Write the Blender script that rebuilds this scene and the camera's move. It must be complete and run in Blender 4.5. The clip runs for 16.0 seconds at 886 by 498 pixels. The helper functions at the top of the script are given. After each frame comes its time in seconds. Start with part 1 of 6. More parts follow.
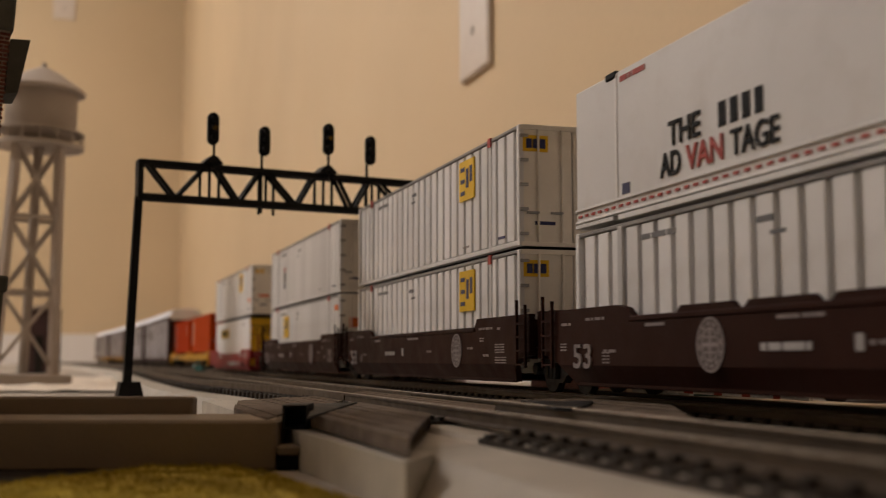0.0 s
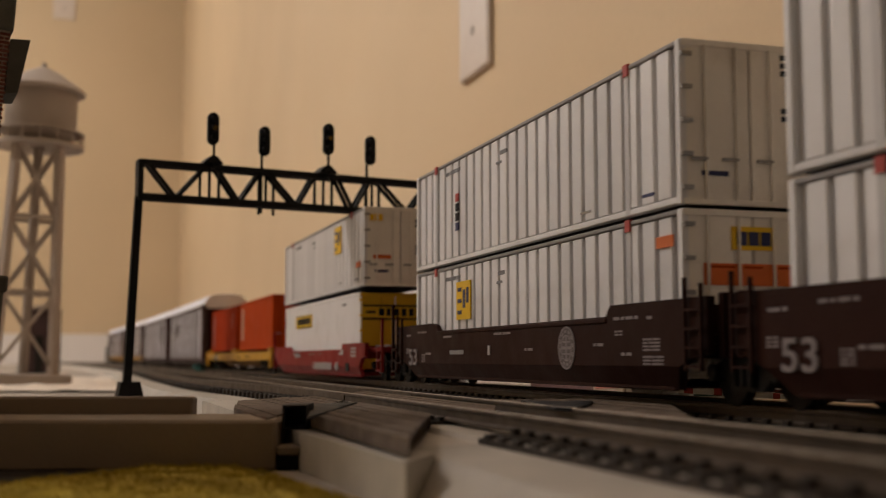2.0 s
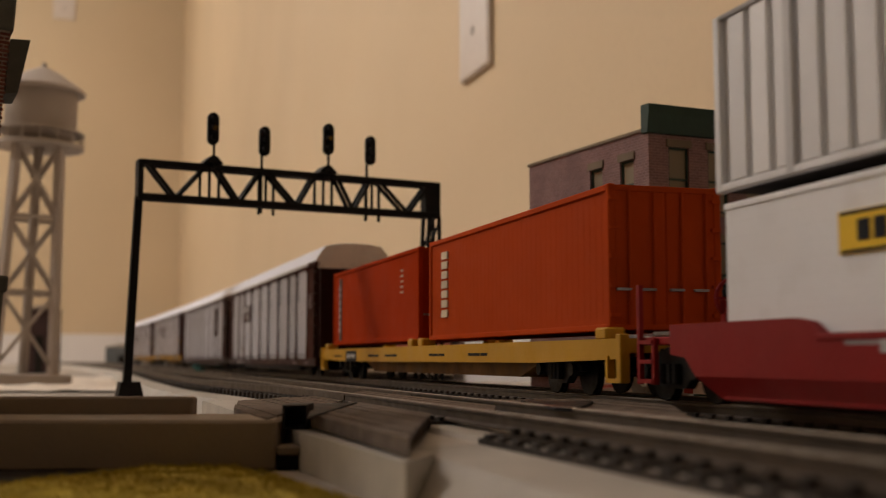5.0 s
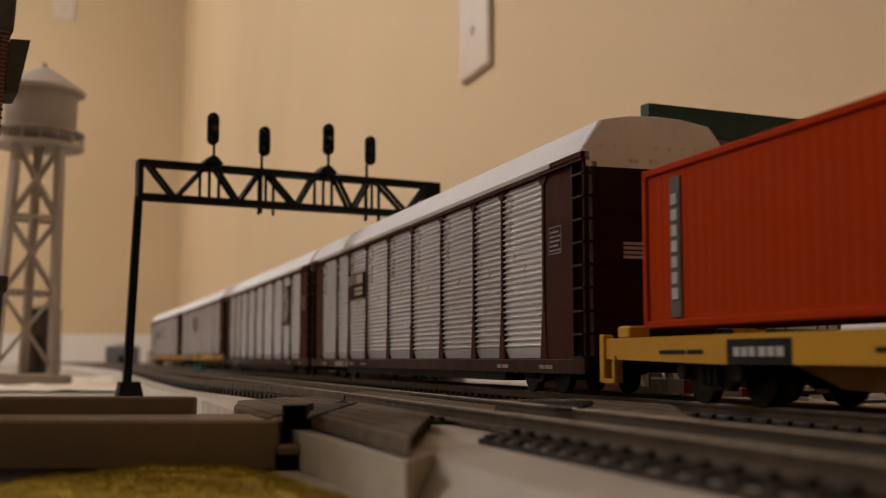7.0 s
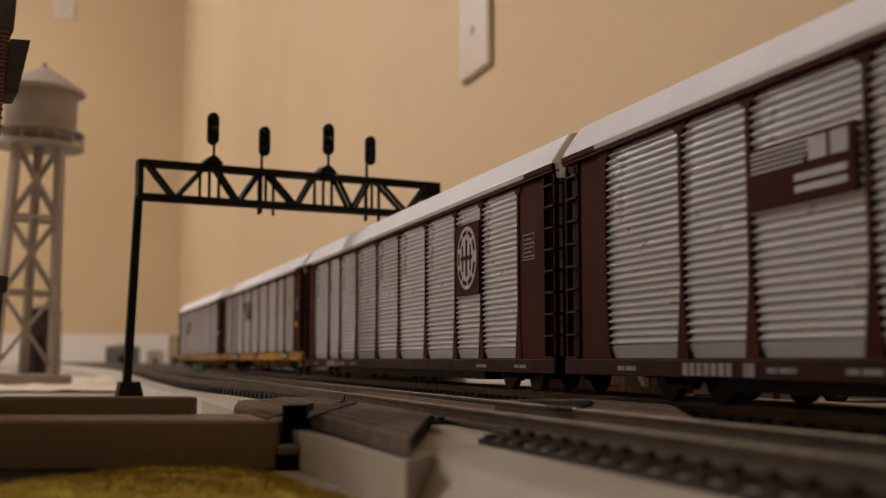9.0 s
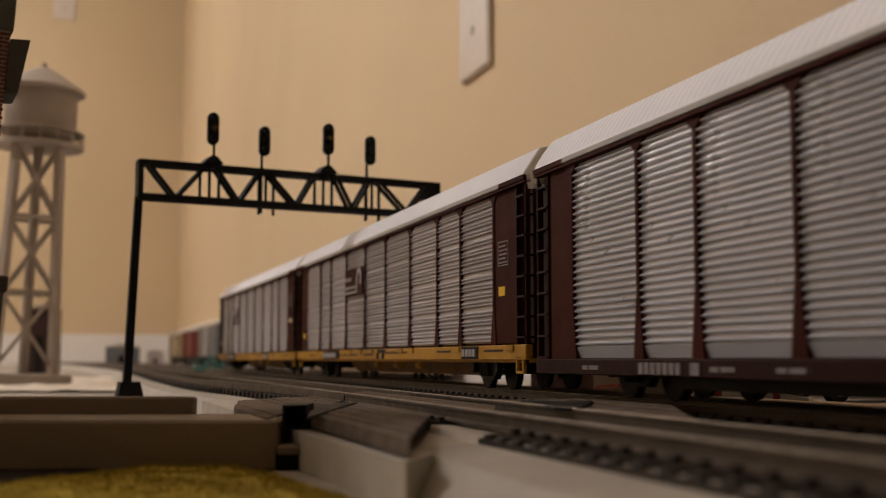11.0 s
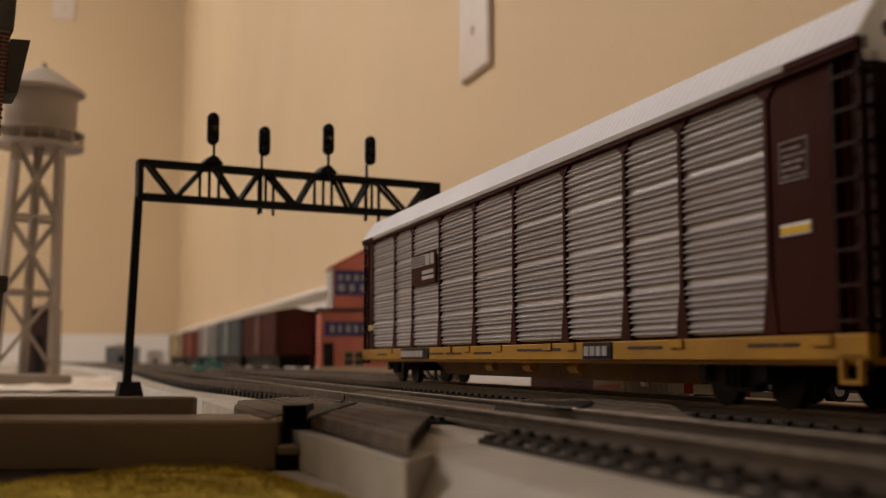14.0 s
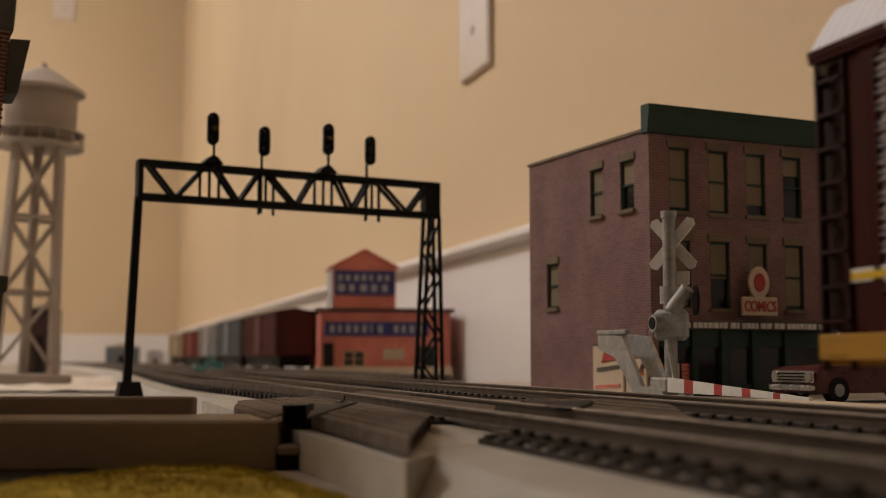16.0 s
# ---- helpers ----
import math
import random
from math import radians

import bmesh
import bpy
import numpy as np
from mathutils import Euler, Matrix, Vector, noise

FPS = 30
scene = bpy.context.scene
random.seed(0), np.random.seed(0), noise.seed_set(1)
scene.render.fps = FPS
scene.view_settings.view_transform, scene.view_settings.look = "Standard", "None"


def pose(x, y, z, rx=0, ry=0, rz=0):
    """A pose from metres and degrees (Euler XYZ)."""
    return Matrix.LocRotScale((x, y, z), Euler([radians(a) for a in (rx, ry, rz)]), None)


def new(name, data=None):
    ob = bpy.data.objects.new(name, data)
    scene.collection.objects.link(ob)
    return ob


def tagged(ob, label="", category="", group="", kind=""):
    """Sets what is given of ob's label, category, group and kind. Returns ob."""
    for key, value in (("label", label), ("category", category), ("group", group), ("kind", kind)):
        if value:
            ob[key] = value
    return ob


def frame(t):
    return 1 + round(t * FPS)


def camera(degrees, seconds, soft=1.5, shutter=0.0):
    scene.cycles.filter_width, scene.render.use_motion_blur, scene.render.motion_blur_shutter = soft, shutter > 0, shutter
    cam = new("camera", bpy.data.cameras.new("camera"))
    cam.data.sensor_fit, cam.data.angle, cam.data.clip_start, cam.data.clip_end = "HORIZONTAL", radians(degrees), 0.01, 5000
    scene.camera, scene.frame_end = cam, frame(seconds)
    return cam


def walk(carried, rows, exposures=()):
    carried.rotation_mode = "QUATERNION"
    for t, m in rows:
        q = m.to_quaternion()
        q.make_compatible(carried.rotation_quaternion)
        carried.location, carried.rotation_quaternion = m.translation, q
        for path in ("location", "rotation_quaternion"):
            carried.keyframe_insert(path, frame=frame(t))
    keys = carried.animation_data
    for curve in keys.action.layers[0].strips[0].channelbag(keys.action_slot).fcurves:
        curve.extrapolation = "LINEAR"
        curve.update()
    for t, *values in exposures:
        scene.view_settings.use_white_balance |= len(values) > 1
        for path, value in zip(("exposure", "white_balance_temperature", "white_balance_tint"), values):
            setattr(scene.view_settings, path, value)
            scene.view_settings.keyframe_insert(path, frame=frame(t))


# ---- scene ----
# A model railway in HO scale on a shelf along a wall, filmed by a camera that lies on the layout.
HO = 1 / 87.1            # model metres for one metre of the prototype
TURN = 17.0              # degrees between the line of sight and the tracks
SI, CO = math.sin(radians(TURN)), math.cos(radians(TURN))
MAIN, NEAR, FAR = 0.1235, 0.072, 0.183    # the three tracks: distance of their centre lines from the lens
TABLE = -0.0105          # top of the layout, below the rail tops (z = 0)
WALL = 0.33

cam = camera(41.67, 16.0, 0.5, 0.2)
EYE = pose(0, 0, 0.0085, 95.4, 0, 0)
cam.data.dof.use_dof, cam.data.dof.focus_distance, cam.data.dof.aperture_fstop = True, 0.29, 26
walk(cam, [(0.0, EYE), (16.0, EYE)])


def along(s, q, z=0.0):
    """A place by its way along the tracks (growing towards the lens), its distance across them and its height."""
    return Vector((s * SI + q * CO, -s * CO + q * SI, z))


def beside(s, q, z=0.0, turn=0.0):
    """A pose with x along the tracks in the train's direction and y away from the lens."""
    p = along(s, q, z)
    return pose(p.x, p.y, p.z, 0, 0, TURN - 90 + turn)


def bend(s):
    """The tracks are straight beside the lens and curve gently towards it far away."""
    return -0.015 * min(s + 0.2, 0) ** 2


def on_track(s, q, z=0.0):
    return beside(s, q + bend(s), z, math.degrees(math.atan(-0.03 * min(s + 0.2, 0))))


# ---- light ----
world = bpy.data.worlds.new("room_world")
scene.world = world
world.use_nodes = True
world.node_tree.nodes["Background"].inputs[0].default_value = (0.9, 0.7, 0.5, 1)
world.node_tree.nodes["Background"].inputs[1].default_value = 0.02
# both out of view; the second is added to brighten the end wall
LAMPS = ((-1.25, 0.80, 30.5), (-2.02, 2.90, 27.5))
for x, y, power in LAMPS:
    lamp_data = bpy.data.lights.new("unseen_bulb", "POINT")
    lamp_data.shadow_soft_size, lamp_data.energy, lamp_data.color = 0.14, power, (1.0, 0.94, 0.895)
    lamp = new("unseen_bulb", lamp_data)
    lamp.location = (x, y, 1.24)
scene.view_settings.exposure = 0.0


# ---- materials ----
def mat(name, colour, rough=0.6, metal=0.0, var=0.15, size=0.012, bump=0.1, grain=0.0012, dirt=None, dirt_amount=0.3, spec=0.3):
    m = bpy.data.materials.new(name)
    m.use_nodes = True
    nt = m.node_tree
    n, l = nt.nodes, nt.links
    b = n["Principled BSDF"]
    b.inputs["Roughness"].default_value, b.inputs["Metallic"].default_value = rough, metal
    b.inputs["Specular IOR Level"].default_value = spec
    co = n.new("ShaderNodeTexCoord")

    def cloud(width, detail):
        t = n.new("ShaderNodeTexNoise")
        t.inputs["Scale"].default_value, t.inputs["Detail"].default_value = 1 / width, detail
        l.new(co.outputs["Object"], t.inputs["Vector"])
        return t.outputs["Fac"]

    def mix(a, c, fac, mode="MIX"):
        x = n.new("ShaderNodeMix")
        x.data_type, x.blend_type = "RGBA", mode
        for sock, value in ((x.inputs[6], a), (x.inputs[7], c), (x.inputs[0], fac)):
            if isinstance(value, (tuple, float)):
                sock.default_value = value
            else:
                l.new(value, sock)
        return x.outputs[2]

    def ramp(fac, lo, hi, a=0.0, c=1.0):
        r = n.new("ShaderNodeMapRange")
        r.inputs[1].default_value, r.inputs[2].default_value, r.inputs[3].default_value, r.inputs[4].default_value = lo, hi, a, c
        l.new(fac, r.inputs[0])
        return r.outputs[0]

    col = (*colour, 1.0)
    dark = (*[c * (1 - var) for c in colour], 1.0)
    light = (*[min(1, c * (1 + var * 0.7)) for c in colour], 1.0)
    out = mix(dark, light, ramp(cloud(size, 4), 0.3, 0.7))
    fine = cloud(grain, 3)
    out = mix(out, mix(out, (*[c * (1 - var) for c in colour], 1.0), 0.5), ramp(fine, 0.45, 0.75))
    if dirt:
        out = mix(out, (*dirt, 1.0), ramp(cloud(size * 0.6, 6), 0.5, 0.75, 0.0, dirt_amount))
    tint = n.new("ShaderNodeObjectInfo")
    bright = n.new("ShaderNodeHueSaturation")
    l.new(ramp(tint.outputs["Random"], 0, 1, 0.9, 1.1), bright.inputs["Value"])
    l.new(out, bright.inputs["Color"])
    l.new(bright.outputs[0], b.inputs["Base Color"])
    l.new(ramp(cloud(size * 0.4, 3), 0.3, 0.7, max(0.02, rough - 0.08), min(1, rough + 0.08)), b.inputs["Roughness"])
    if bump:
        bp = n.new("ShaderNodeBump")
        bp.inputs["Strength"].default_value, bp.inputs["Distance"].default_value = bump, grain * 0.5
        l.new(fine, bp.inputs["Height"])
        l.new(bp.outputs[0], b.inputs["Normal"])
    return m


WALL_PAINT = mat("wall_paint", (0.68, 0.525, 0.335), 0.75, 0, 0.05, 0.4, 0.1, 0.004)
WHITE_PAINT = mat("white_paint", (0.80, 0.76, 0.73), 0.45, 0, 0.05, 0.2, 0.1, 0.003)
TABLE_TOP = mat("table_top", (0.46, 0.41, 0.35), 0.8, 0, 0.2, 0.03, 0.3, 0.002, (0.3, 0.25, 0.18), 0.4)
CARPET = mat("carpet", (0.25, 0.2, 0.15), 0.95, 0, 0.2, 0.05, 0.5, 0.004)
BALLAST = mat("grey_roadbed", (0.44, 0.40, 0.345), 0.7, 0, 0.12, 0.02, 0.3, 0.0007)
KERB = mat("kerb_plastic", (0.45, 0.415, 0.36), 0.65, 0, 0.12, 0.01, 0.2, 0.0007)
TIE = mat("tie_plastic", (0.035, 0.028, 0.024), 0.6, 0, 0.3, 0.004, 0.3, 0.0006, (0.16, 0.12, 0.09), 0.5, spec=0.1)
RAIL = mat("rail_metal", (0.085, 0.063, 0.045), 0.5, 0.35, 0.2, 0.01, 0.1, 0.0008)
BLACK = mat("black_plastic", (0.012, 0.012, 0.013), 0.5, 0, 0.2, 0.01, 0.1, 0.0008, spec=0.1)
CONTAINER = mat("container_white", (0.79, 0.78, 0.785), 0.45, 0, 0.04, 0.02, 0.05, 0.001, (0.45, 0.4, 0.34), 0.25)
WELL_BROWN = mat("well_brown", (0.029, 0.0098, 0.0066), 0.55, 0, 0.2, 0.02, 0.1, 0.001, spec=0.05)
WELL_RED = mat("well_red", (0.23, 0.011, 0.010), 0.5, 0, 0.12, 0.02, 0.1, 0.001, spec=0.15)
ORANGE = mat("container_orange", (0.37, 0.034, 0.003), 0.75, 0, 0.06, 0.02, 0.05, 0.001, spec=0.03)
ORANGE_LIGHT = mat("container_light_orange", (0.43, 0.056, 0.008), 0.75, 0, 0.06, 0.02, 0.05, 0.001, spec=0.03)
RAIL_TOP = mat("rail_head", (0.24, 0.19, 0.14), 0.45, 0.7, 0.15, 0.01, 0.05, 0.0008)
YELLOW = mat("flat_yellow", (0.53, 0.27, 0.006), 0.5, 0, 0.1, 0.02, 0.1, 0.001)
ALU = mat("autorack_panel", (0.58, 0.58, 0.625), 0.33, 0.35, 0.05, 0.03, 0.0, 0.004)
ALU_WORN = mat("autorack_panel_worn", (0.51, 0.487, 0.51), 0.36, 0.35, 0.08, 0.03, 0.0, 0.004, (0.40, 0.34, 0.32), 0.3)
ROOF_WHITE = mat("autorack_roof", (0.90, 0.91, 0.98), 0.6, 0.0, 0.04, 0.02, 0.1, 0.001, spec=0.1)
BRICK_DARK = mat("brick_brown", (0.245, 0.135, 0.122), 0.8, 0, 0.2, 0.02, 0.3, 0.0015)
BRICK_RED = mat("brick_red", (0.78, 0.215, 0.15), 0.8, 0, 0.15, 0.02, 0.3, 0.0015)
GREEN_DARK = mat("cornice_green", (0.022, 0.05, 0.035), 0.6)
ROOF_EDGE = mat("roof_edge", (0.46, 0.44, 0.43), 0.5, 0, 0.1, 0.02, 0.1, 0.001)
TAN = mat("tan_styrene", (0.235, 0.182, 0.13), 0.55, 0, 0.08, 0.03, 0.1, 0.001)
TURF = mat("turf", (0.44, 0.325, 0.036), 0.95, 0, 0.22, 0.008, 1.0, 0.0006)
PLANK = mat("weathered_plank", (0.15, 0.112, 0.085), 0.85, 0, 0.35, 0.004, 0.5, 0.0008, spec=0.08)
RAMP_WOOD = mat("worn_ramp_wood", (0.17, 0.134, 0.108), 0.85, 0, 0.3, 0.004, 0.5, 0.0008, (0.07, 0.05, 0.04), 0.5, spec=0.08)
PLATE = mat("wall_plate_plastic", (0.66, 0.57, 0.49), 0.4, 0, 0.05, 0.03, 0.05, 0.002)
BADGE_GROUND = mat("worn_badge_ground", (0.12, 0.095, 0.09), 0.7, 0, 0.3, 0.002, 0.1, 0.001)
GREY_PLASTIC = mat("grey_tower_plastic", (0.42, 0.36, 0.31), 0.6, 0, 0.08, 0.03, 0.1, 0.001)

# grey for roof and posts; on the core it paints the grooves' shade
CONTAINER_GREY = mat("container_grey_groove_shade", (0.58, 0.57, 0.57), 0.5, 0, 0.1, 0.02, 0.05, 0.001)
# near black that paints the shade beneath a container
UNDERSIDE_SHADE = mat("container_underside_shade", (0.045, 0.04, 0.038), 0.7, 0, 0.2, 0.02, 0.1, 0.001, spec=0.1)
# container white darkened to draw the shadow line along the top rail
RAIL_SHADE = mat("container_top_rail_shade", (0.26, 0.245, 0.24), 0.5, 0, 0.2, 0.02, 0.05, 0.001)
# pale end colour, raised and warmed for bounced light on container doors; some dirt
CONTAINER_END = mat("container_end_lit", (0.87, 0.825, 0.75), 0.45, 0, 0.06, 0.02, 0.05, 0.001, (0.3, 0.25, 0.2), 0.3)
STEEL = mat("dull_steel", (0.30, 0.29, 0.28), 0.4, 0.6, 0.15, 0.01, 0.1, 0.001)
LOGO_YELLOW = mat("decal_yellow", (0.78, 0.49, 0.014), 0.5, 0, 0.06)
LOGO_BLUE = mat("decal_navy", (0.03, 0.035, 0.11), 0.5, 0, 0.06)
MARK_DULL = mat("worn_white_print", (0.26, 0.22, 0.215), 0.7, 0, 0.25, 0.002, 0.1, 0.001)
MARK_WHITE = mat("decal_white", (0.42, 0.40, 0.40), 0.55, 0, 0.12, 0.003)
MARK_GREY = mat("decal_grey", (0.16, 0.16, 0.17), 0.55, 0, 0.12)
MARK_BLACK = mat("decal_black", (0.016, 0.016, 0.018), 0.6, 0, 0.12, spec=0.08)
MARK_RED = mat("decal_red", (0.42, 0.055, 0.045), 0.55, 0, 0.1)
MARK_ORANGE = mat("decal_orange", (0.70, 0.16, 0.03), 0.55, 0, 0.1)
# autorack brown darkened by hand for ends and sills that lie in shade
SHADED_BROWN = mat("autorack_shaded_brown", (0.030, 0.0090, 0.0066), 0.55, 0, 0.2, 0.02, 0.1, 0.001, spec=0.08)
RACK_BROWN = mat("autorack_brown", (0.054, 0.0125, 0.0082), 0.6, 0, 0.2, 0.02, 0.1, 0.001, spec=0.04)
RACK_YELLOW = mat("autorack_yellow", (0.42, 0.21, 0.013), 0.55, 0, 0.15, 0.015, 0.1, 0.001, (0.25, 0.12, 0.02), 0.4)
# car yellow darkened for the shade under the deck, with dark dirt
SHADED_YELLOW = mat("autorack_shaded_yellow", (0.20, 0.090, 0.012), 0.65, 0, 0.3, 0.015, 0.1, 0.001, (0.05, 0.03, 0.02), 0.6)
WHEEL = mat("wheel_dark", (0.010, 0.009, 0.0085), 0.5, 0, 0.2, 0.005, spec=0.1)
STONE = mat("window_lintel", (0.20, 0.15, 0.10), 0.8, 0, 0.15)
BLIND = mat("window_blind", (0.25, 0.20, 0.13), 0.7, 0, 0.1)
GLASS_DARK = mat("dark_pane", (0.02, 0.018, 0.016), 0.12, 0, 0.1, 0.01, 0.0)
SIGN_CREAM = mat("sign_cream", (0.62, 0.50, 0.36), 0.6, 0, 0.08)
CAST_METAL = mat("cast_white_metal", (0.42, 0.42, 0.40), 0.42, 0.35, 0.2, 0.004, 0.4, 0.0008, (0.16, 0.15, 0.14), 0.5)
GATE_WHITE = mat("gate_white", (0.80, 0.77, 0.72), 0.5, 0, 0.08, 0.004)
CAR_RED = mat("truck_paint", (0.075, 0.012, 0.01), 0.3, 0.0, 0.1)
CHROME = mat("truck_chrome", (0.55, 0.53, 0.5), 0.25, 0.8, 0.1)
MILL_GREY = mat("mill_side", (0.45, 0.40, 0.38), 0.7)
MILL_ROOF = mat("mill_roof", (0.52, 0.085, 0.045), 0.7)
BLUE_SIGN = mat("sign_blue", (0.05, 0.055, 0.20), 0.6)
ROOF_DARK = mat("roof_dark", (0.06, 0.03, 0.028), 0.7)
BOXCAR_RED = mat("boxcar_red", (0.080, 0.018, 0.013), 0.6)
BOXCAR_FADED = mat("boxcar_faded", (0.20, 0.048, 0.03), 0.6)
BOXCAR_PALE = mat("boxcar_pale", (0.30, 0.27, 0.25), 0.6)
BOXCAR_GREY = mat("boxcar_grey", (0.135, 0.145, 0.15), 0.6)
BOXCAR_CREAM = mat("boxcar_cream", (0.36, 0.27, 0.16), 0.6)
SNOW = mat("plaster", (0.75, 0.66, 0.56), 0.9, 0, 0.15, 0.01, 0.5, 0.002)
TEAL = mat("teal_paint", (0.07, 0.26, 0.24), 0.6)
BRICK_NEAR = mat("brick_face", (0.16, 0.045, 0.03), 0.8, 0, 0.25, 0.002, 0.4, 0.0003)
MORTAR = mat("mortar", (0.42, 0.36, 0.29), 0.9, 0, 0.15, 0.002, 0.4, 0.0003)
SLATE = mat("slate_trim", (0.09, 0.085, 0.07), 0.7, 0, 0.2, 0.005)
SIGNAL_AMBER = mat("signal_lens", (0.12, 0.07, 0.01), 0.2)


# ---- mesh tools ----
class Solid:
    """Collects simple solids, then makes one mesh object of them."""

    def __init__(self, unit=1.0):
        self.v, self.f, self.unit = [], [], unit

    def add(self, verts, faces):
        k = len(self.v)
        self.v += [tuple(p) for p in verts]
        self.f += [tuple(i + k for i in f) for f in faces]
        return self

    def box(self, x0, x1, y0, y1, z0, z1, b=0.0):
        if b <= 0:
            vs = [(x, y, z) for x in (x0, x1) for y in (y0, y1) for z in (z0, z1)]
            return self.add(vs, [(0, 1, 3, 2), (4, 6, 7, 5), (0, 4, 5, 1), (2, 3, 7, 6), (0, 2, 6, 4), (1, 5, 7, 3)])
        bm = bmesh.new()
        vs = [bm.verts.new((x, y, z)) for x in (x0, x1) for y in (y0, y1) for z in (z0, z1)]
        for f in [(0, 1, 3, 2), (4, 6, 7, 5), (0, 4, 5, 1), (2, 3, 7, 6), (0, 2, 6, 4), (1, 5, 7, 3)]:
            bm.faces.new([vs[i] for i in f])
        bmesh.ops.bevel(bm, geom=bm.edges[:], offset=b, segments=1, affect="EDGES", profile=0.5)
        bm.verts.index_update()
        self.add([v.co[:] for v in bm.verts], [[v.index for v in f.verts] for f in bm.faces])
        bm.free()
        return self

    def prism(self, poly, axis, a, b):
        """A polygon pushed along an axis: x takes (y, z) pairs, y takes (x, z), z takes (x, y)."""
        put = {"x": lambda p, h: (h, p[0], p[1]), "y": lambda p, h: (p[0], h, p[1]), "z": lambda p, h: (p[0], p[1], h)}[axis]
        k = len(poly)
        vs = [put(p, a) for p in poly] + [put(p, b) for p in poly]
        fs = [tuple(range(k))[::-1], tuple(range(k, 2 * k))] + [(i, (i + 1) % k, k + (i + 1) % k, k + i) for i in range(k)]
        return self.add(vs, fs)

    def rod(self, p, q, r, sides=6, r2=None):
        p, q = Vector(p), Vector(q)
        w = (q - p).normalized()
        u = w.orthogonal().normalized()
        v = w.cross(u)
        r2 = r if r2 is None else r2
        a = [2 * math.pi * (i + 0.5) / sides for i in range(sides)]
        vs = [p + (u * math.cos(t) + v * math.sin(t)) * r for t in a] + [q + (u * math.cos(t) + v * math.sin(t)) * r2 for t in a]
        fs = [tuple(range(sides))[::-1], tuple(range(sides, 2 * sides))]
        fs += [(i, (i + 1) % sides, sides + (i + 1) % sides, sides + i) for i in range(sides)]
        return self.add(vs, fs)

    def bar(self, p, q, w, h):
        """A bar of rectangular section from p to q, h measured upwards."""
        p, q = Vector(p), Vector(q)
        d = (q - p).normalized()
        side = d.cross(Vector((0, 0, 1)))
        side = (side if side.length > 0.01 else Vector((0, 1, 0))).normalized()
        up = side.cross(d).normalized()
        vs = [e + side * a * w / 2 + up * c * h / 2 for e in (p, q) for a, c in ((-1, -1), (1, -1), (1, 1), (-1, 1))]
        return self.add(vs, [(3, 2, 1, 0), (4, 5, 6, 7), (0, 1, 5, 4), (1, 2, 6, 5), (2, 3, 7, 6), (3, 0, 4, 7)])

    def lathe(self, profile, sides=24, x=0.0, y=0.0):
        """Turned about the vertical at (x, y): profile of (radius, z)."""
        k = len(profile)
        vs = [(x + r * math.cos(2 * math.pi * i / sides), y + r * math.sin(2 * math.pi * i / sides), z) for i in range(sides) for r, z in profile]
        fs = [(i * k + j, ((i + 1) % sides) * k + j, ((i + 1) % sides) * k + j + 1, i * k + j + 1) for i in range(sides) for j in range(k - 1)]
        fs += [tuple(i * k for i in range(sides))[::-1], tuple(i * k + k - 1 for i in range(sides))]
        return self.add(vs, fs)

    def mesh(self, name, material, smooth=False):
        me = bpy.data.meshes.new(name)
        me.from_pydata([tuple(c * self.unit for c in p) for p in self.v], [], self.f)
        me.materials.append(material)
        bm = bmesh.new()
        bm.from_mesh(me)
        bmesh.ops.recalc_face_normals(bm, faces=bm.faces[:])
        bm.to_mesh(me)
        bm.free()
        if smooth:
            me.shade_smooth()
            me.set_sharp_from_angle(angle=radians(40))
        return me


def part(name, solid, material, parent=None, label="", at=None, smooth=False):
    """One mesh object, under a thing or a part of one."""
    ob = new(name, solid if isinstance(solid, bpy.types.Mesh) else solid.mesh(name, material, smooth))
    ob.parent = parent
    if at is not None:
        ob.matrix_basis = at
    return tagged(ob, label)


def thing(name, m, label, category, group="", kind=""):
    ob = new(name)
    ob.empty_display_size = 0.01
    ob.matrix_basis = m
    return tagged(ob, label, category, group, kind)


def structure(name, solid, material, label, category, at=None):
    return tagged(part(name, solid, material, None, label, at), "", category, "", "structure")


# ---- the room ----
HERE = pose(0, 0, 0, 0, 0, TURN - 90)
FLOOR, CEILING, END, BEHIND, RIGHT = -0.95, 1.45, -4.5, -2.2, 3.3
structure("floor", Solid().box(END, RIGHT, BEHIND, WALL, FLOOR - 0.1, FLOOR), CARPET, "brown carpet on the floor of the room", "floor", HERE)
structure("ceiling", Solid().box(END - 0.1, RIGHT + 0.1, BEHIND - 0.1, WALL + 0.1, CEILING, CEILING + 0.1), WHITE_PAINT, "plain white painted ceiling", "ceiling", HERE)
structure("wall_north", Solid().box(END - 0.1, RIGHT + 0.1, WALL, WALL + 0.1, FLOOR - 0.1, CEILING), WALL_PAINT, "beige yellow painted wall beside the layout", "wall", HERE)
structure("wall_west", Solid().box(END - 0.1, END, BEHIND - 0.1, WALL, FLOOR - 0.1, CEILING), WALL_PAINT, "beige yellow painted end wall", "wall", HERE)
structure("wall_south", Solid().box(END, RIGHT, BEHIND - 0.1, BEHIND, FLOOR - 0.1, CEILING), WALL_PAINT, "beige yellow painted wall", "wall", HERE)
structure("wall_east", Solid().box(RIGHT, RIGHT + 0.1, BEHIND - 0.1, WALL, FLOOR - 0.1, CEILING), WALL_PAINT, "beige yellow painted wall", "wall", HERE)
TABLE_SOLID = Solid().box(END + 0.02, 3.0, -0.35, WALL - 0.035, TABLE - 0.03, TABLE)
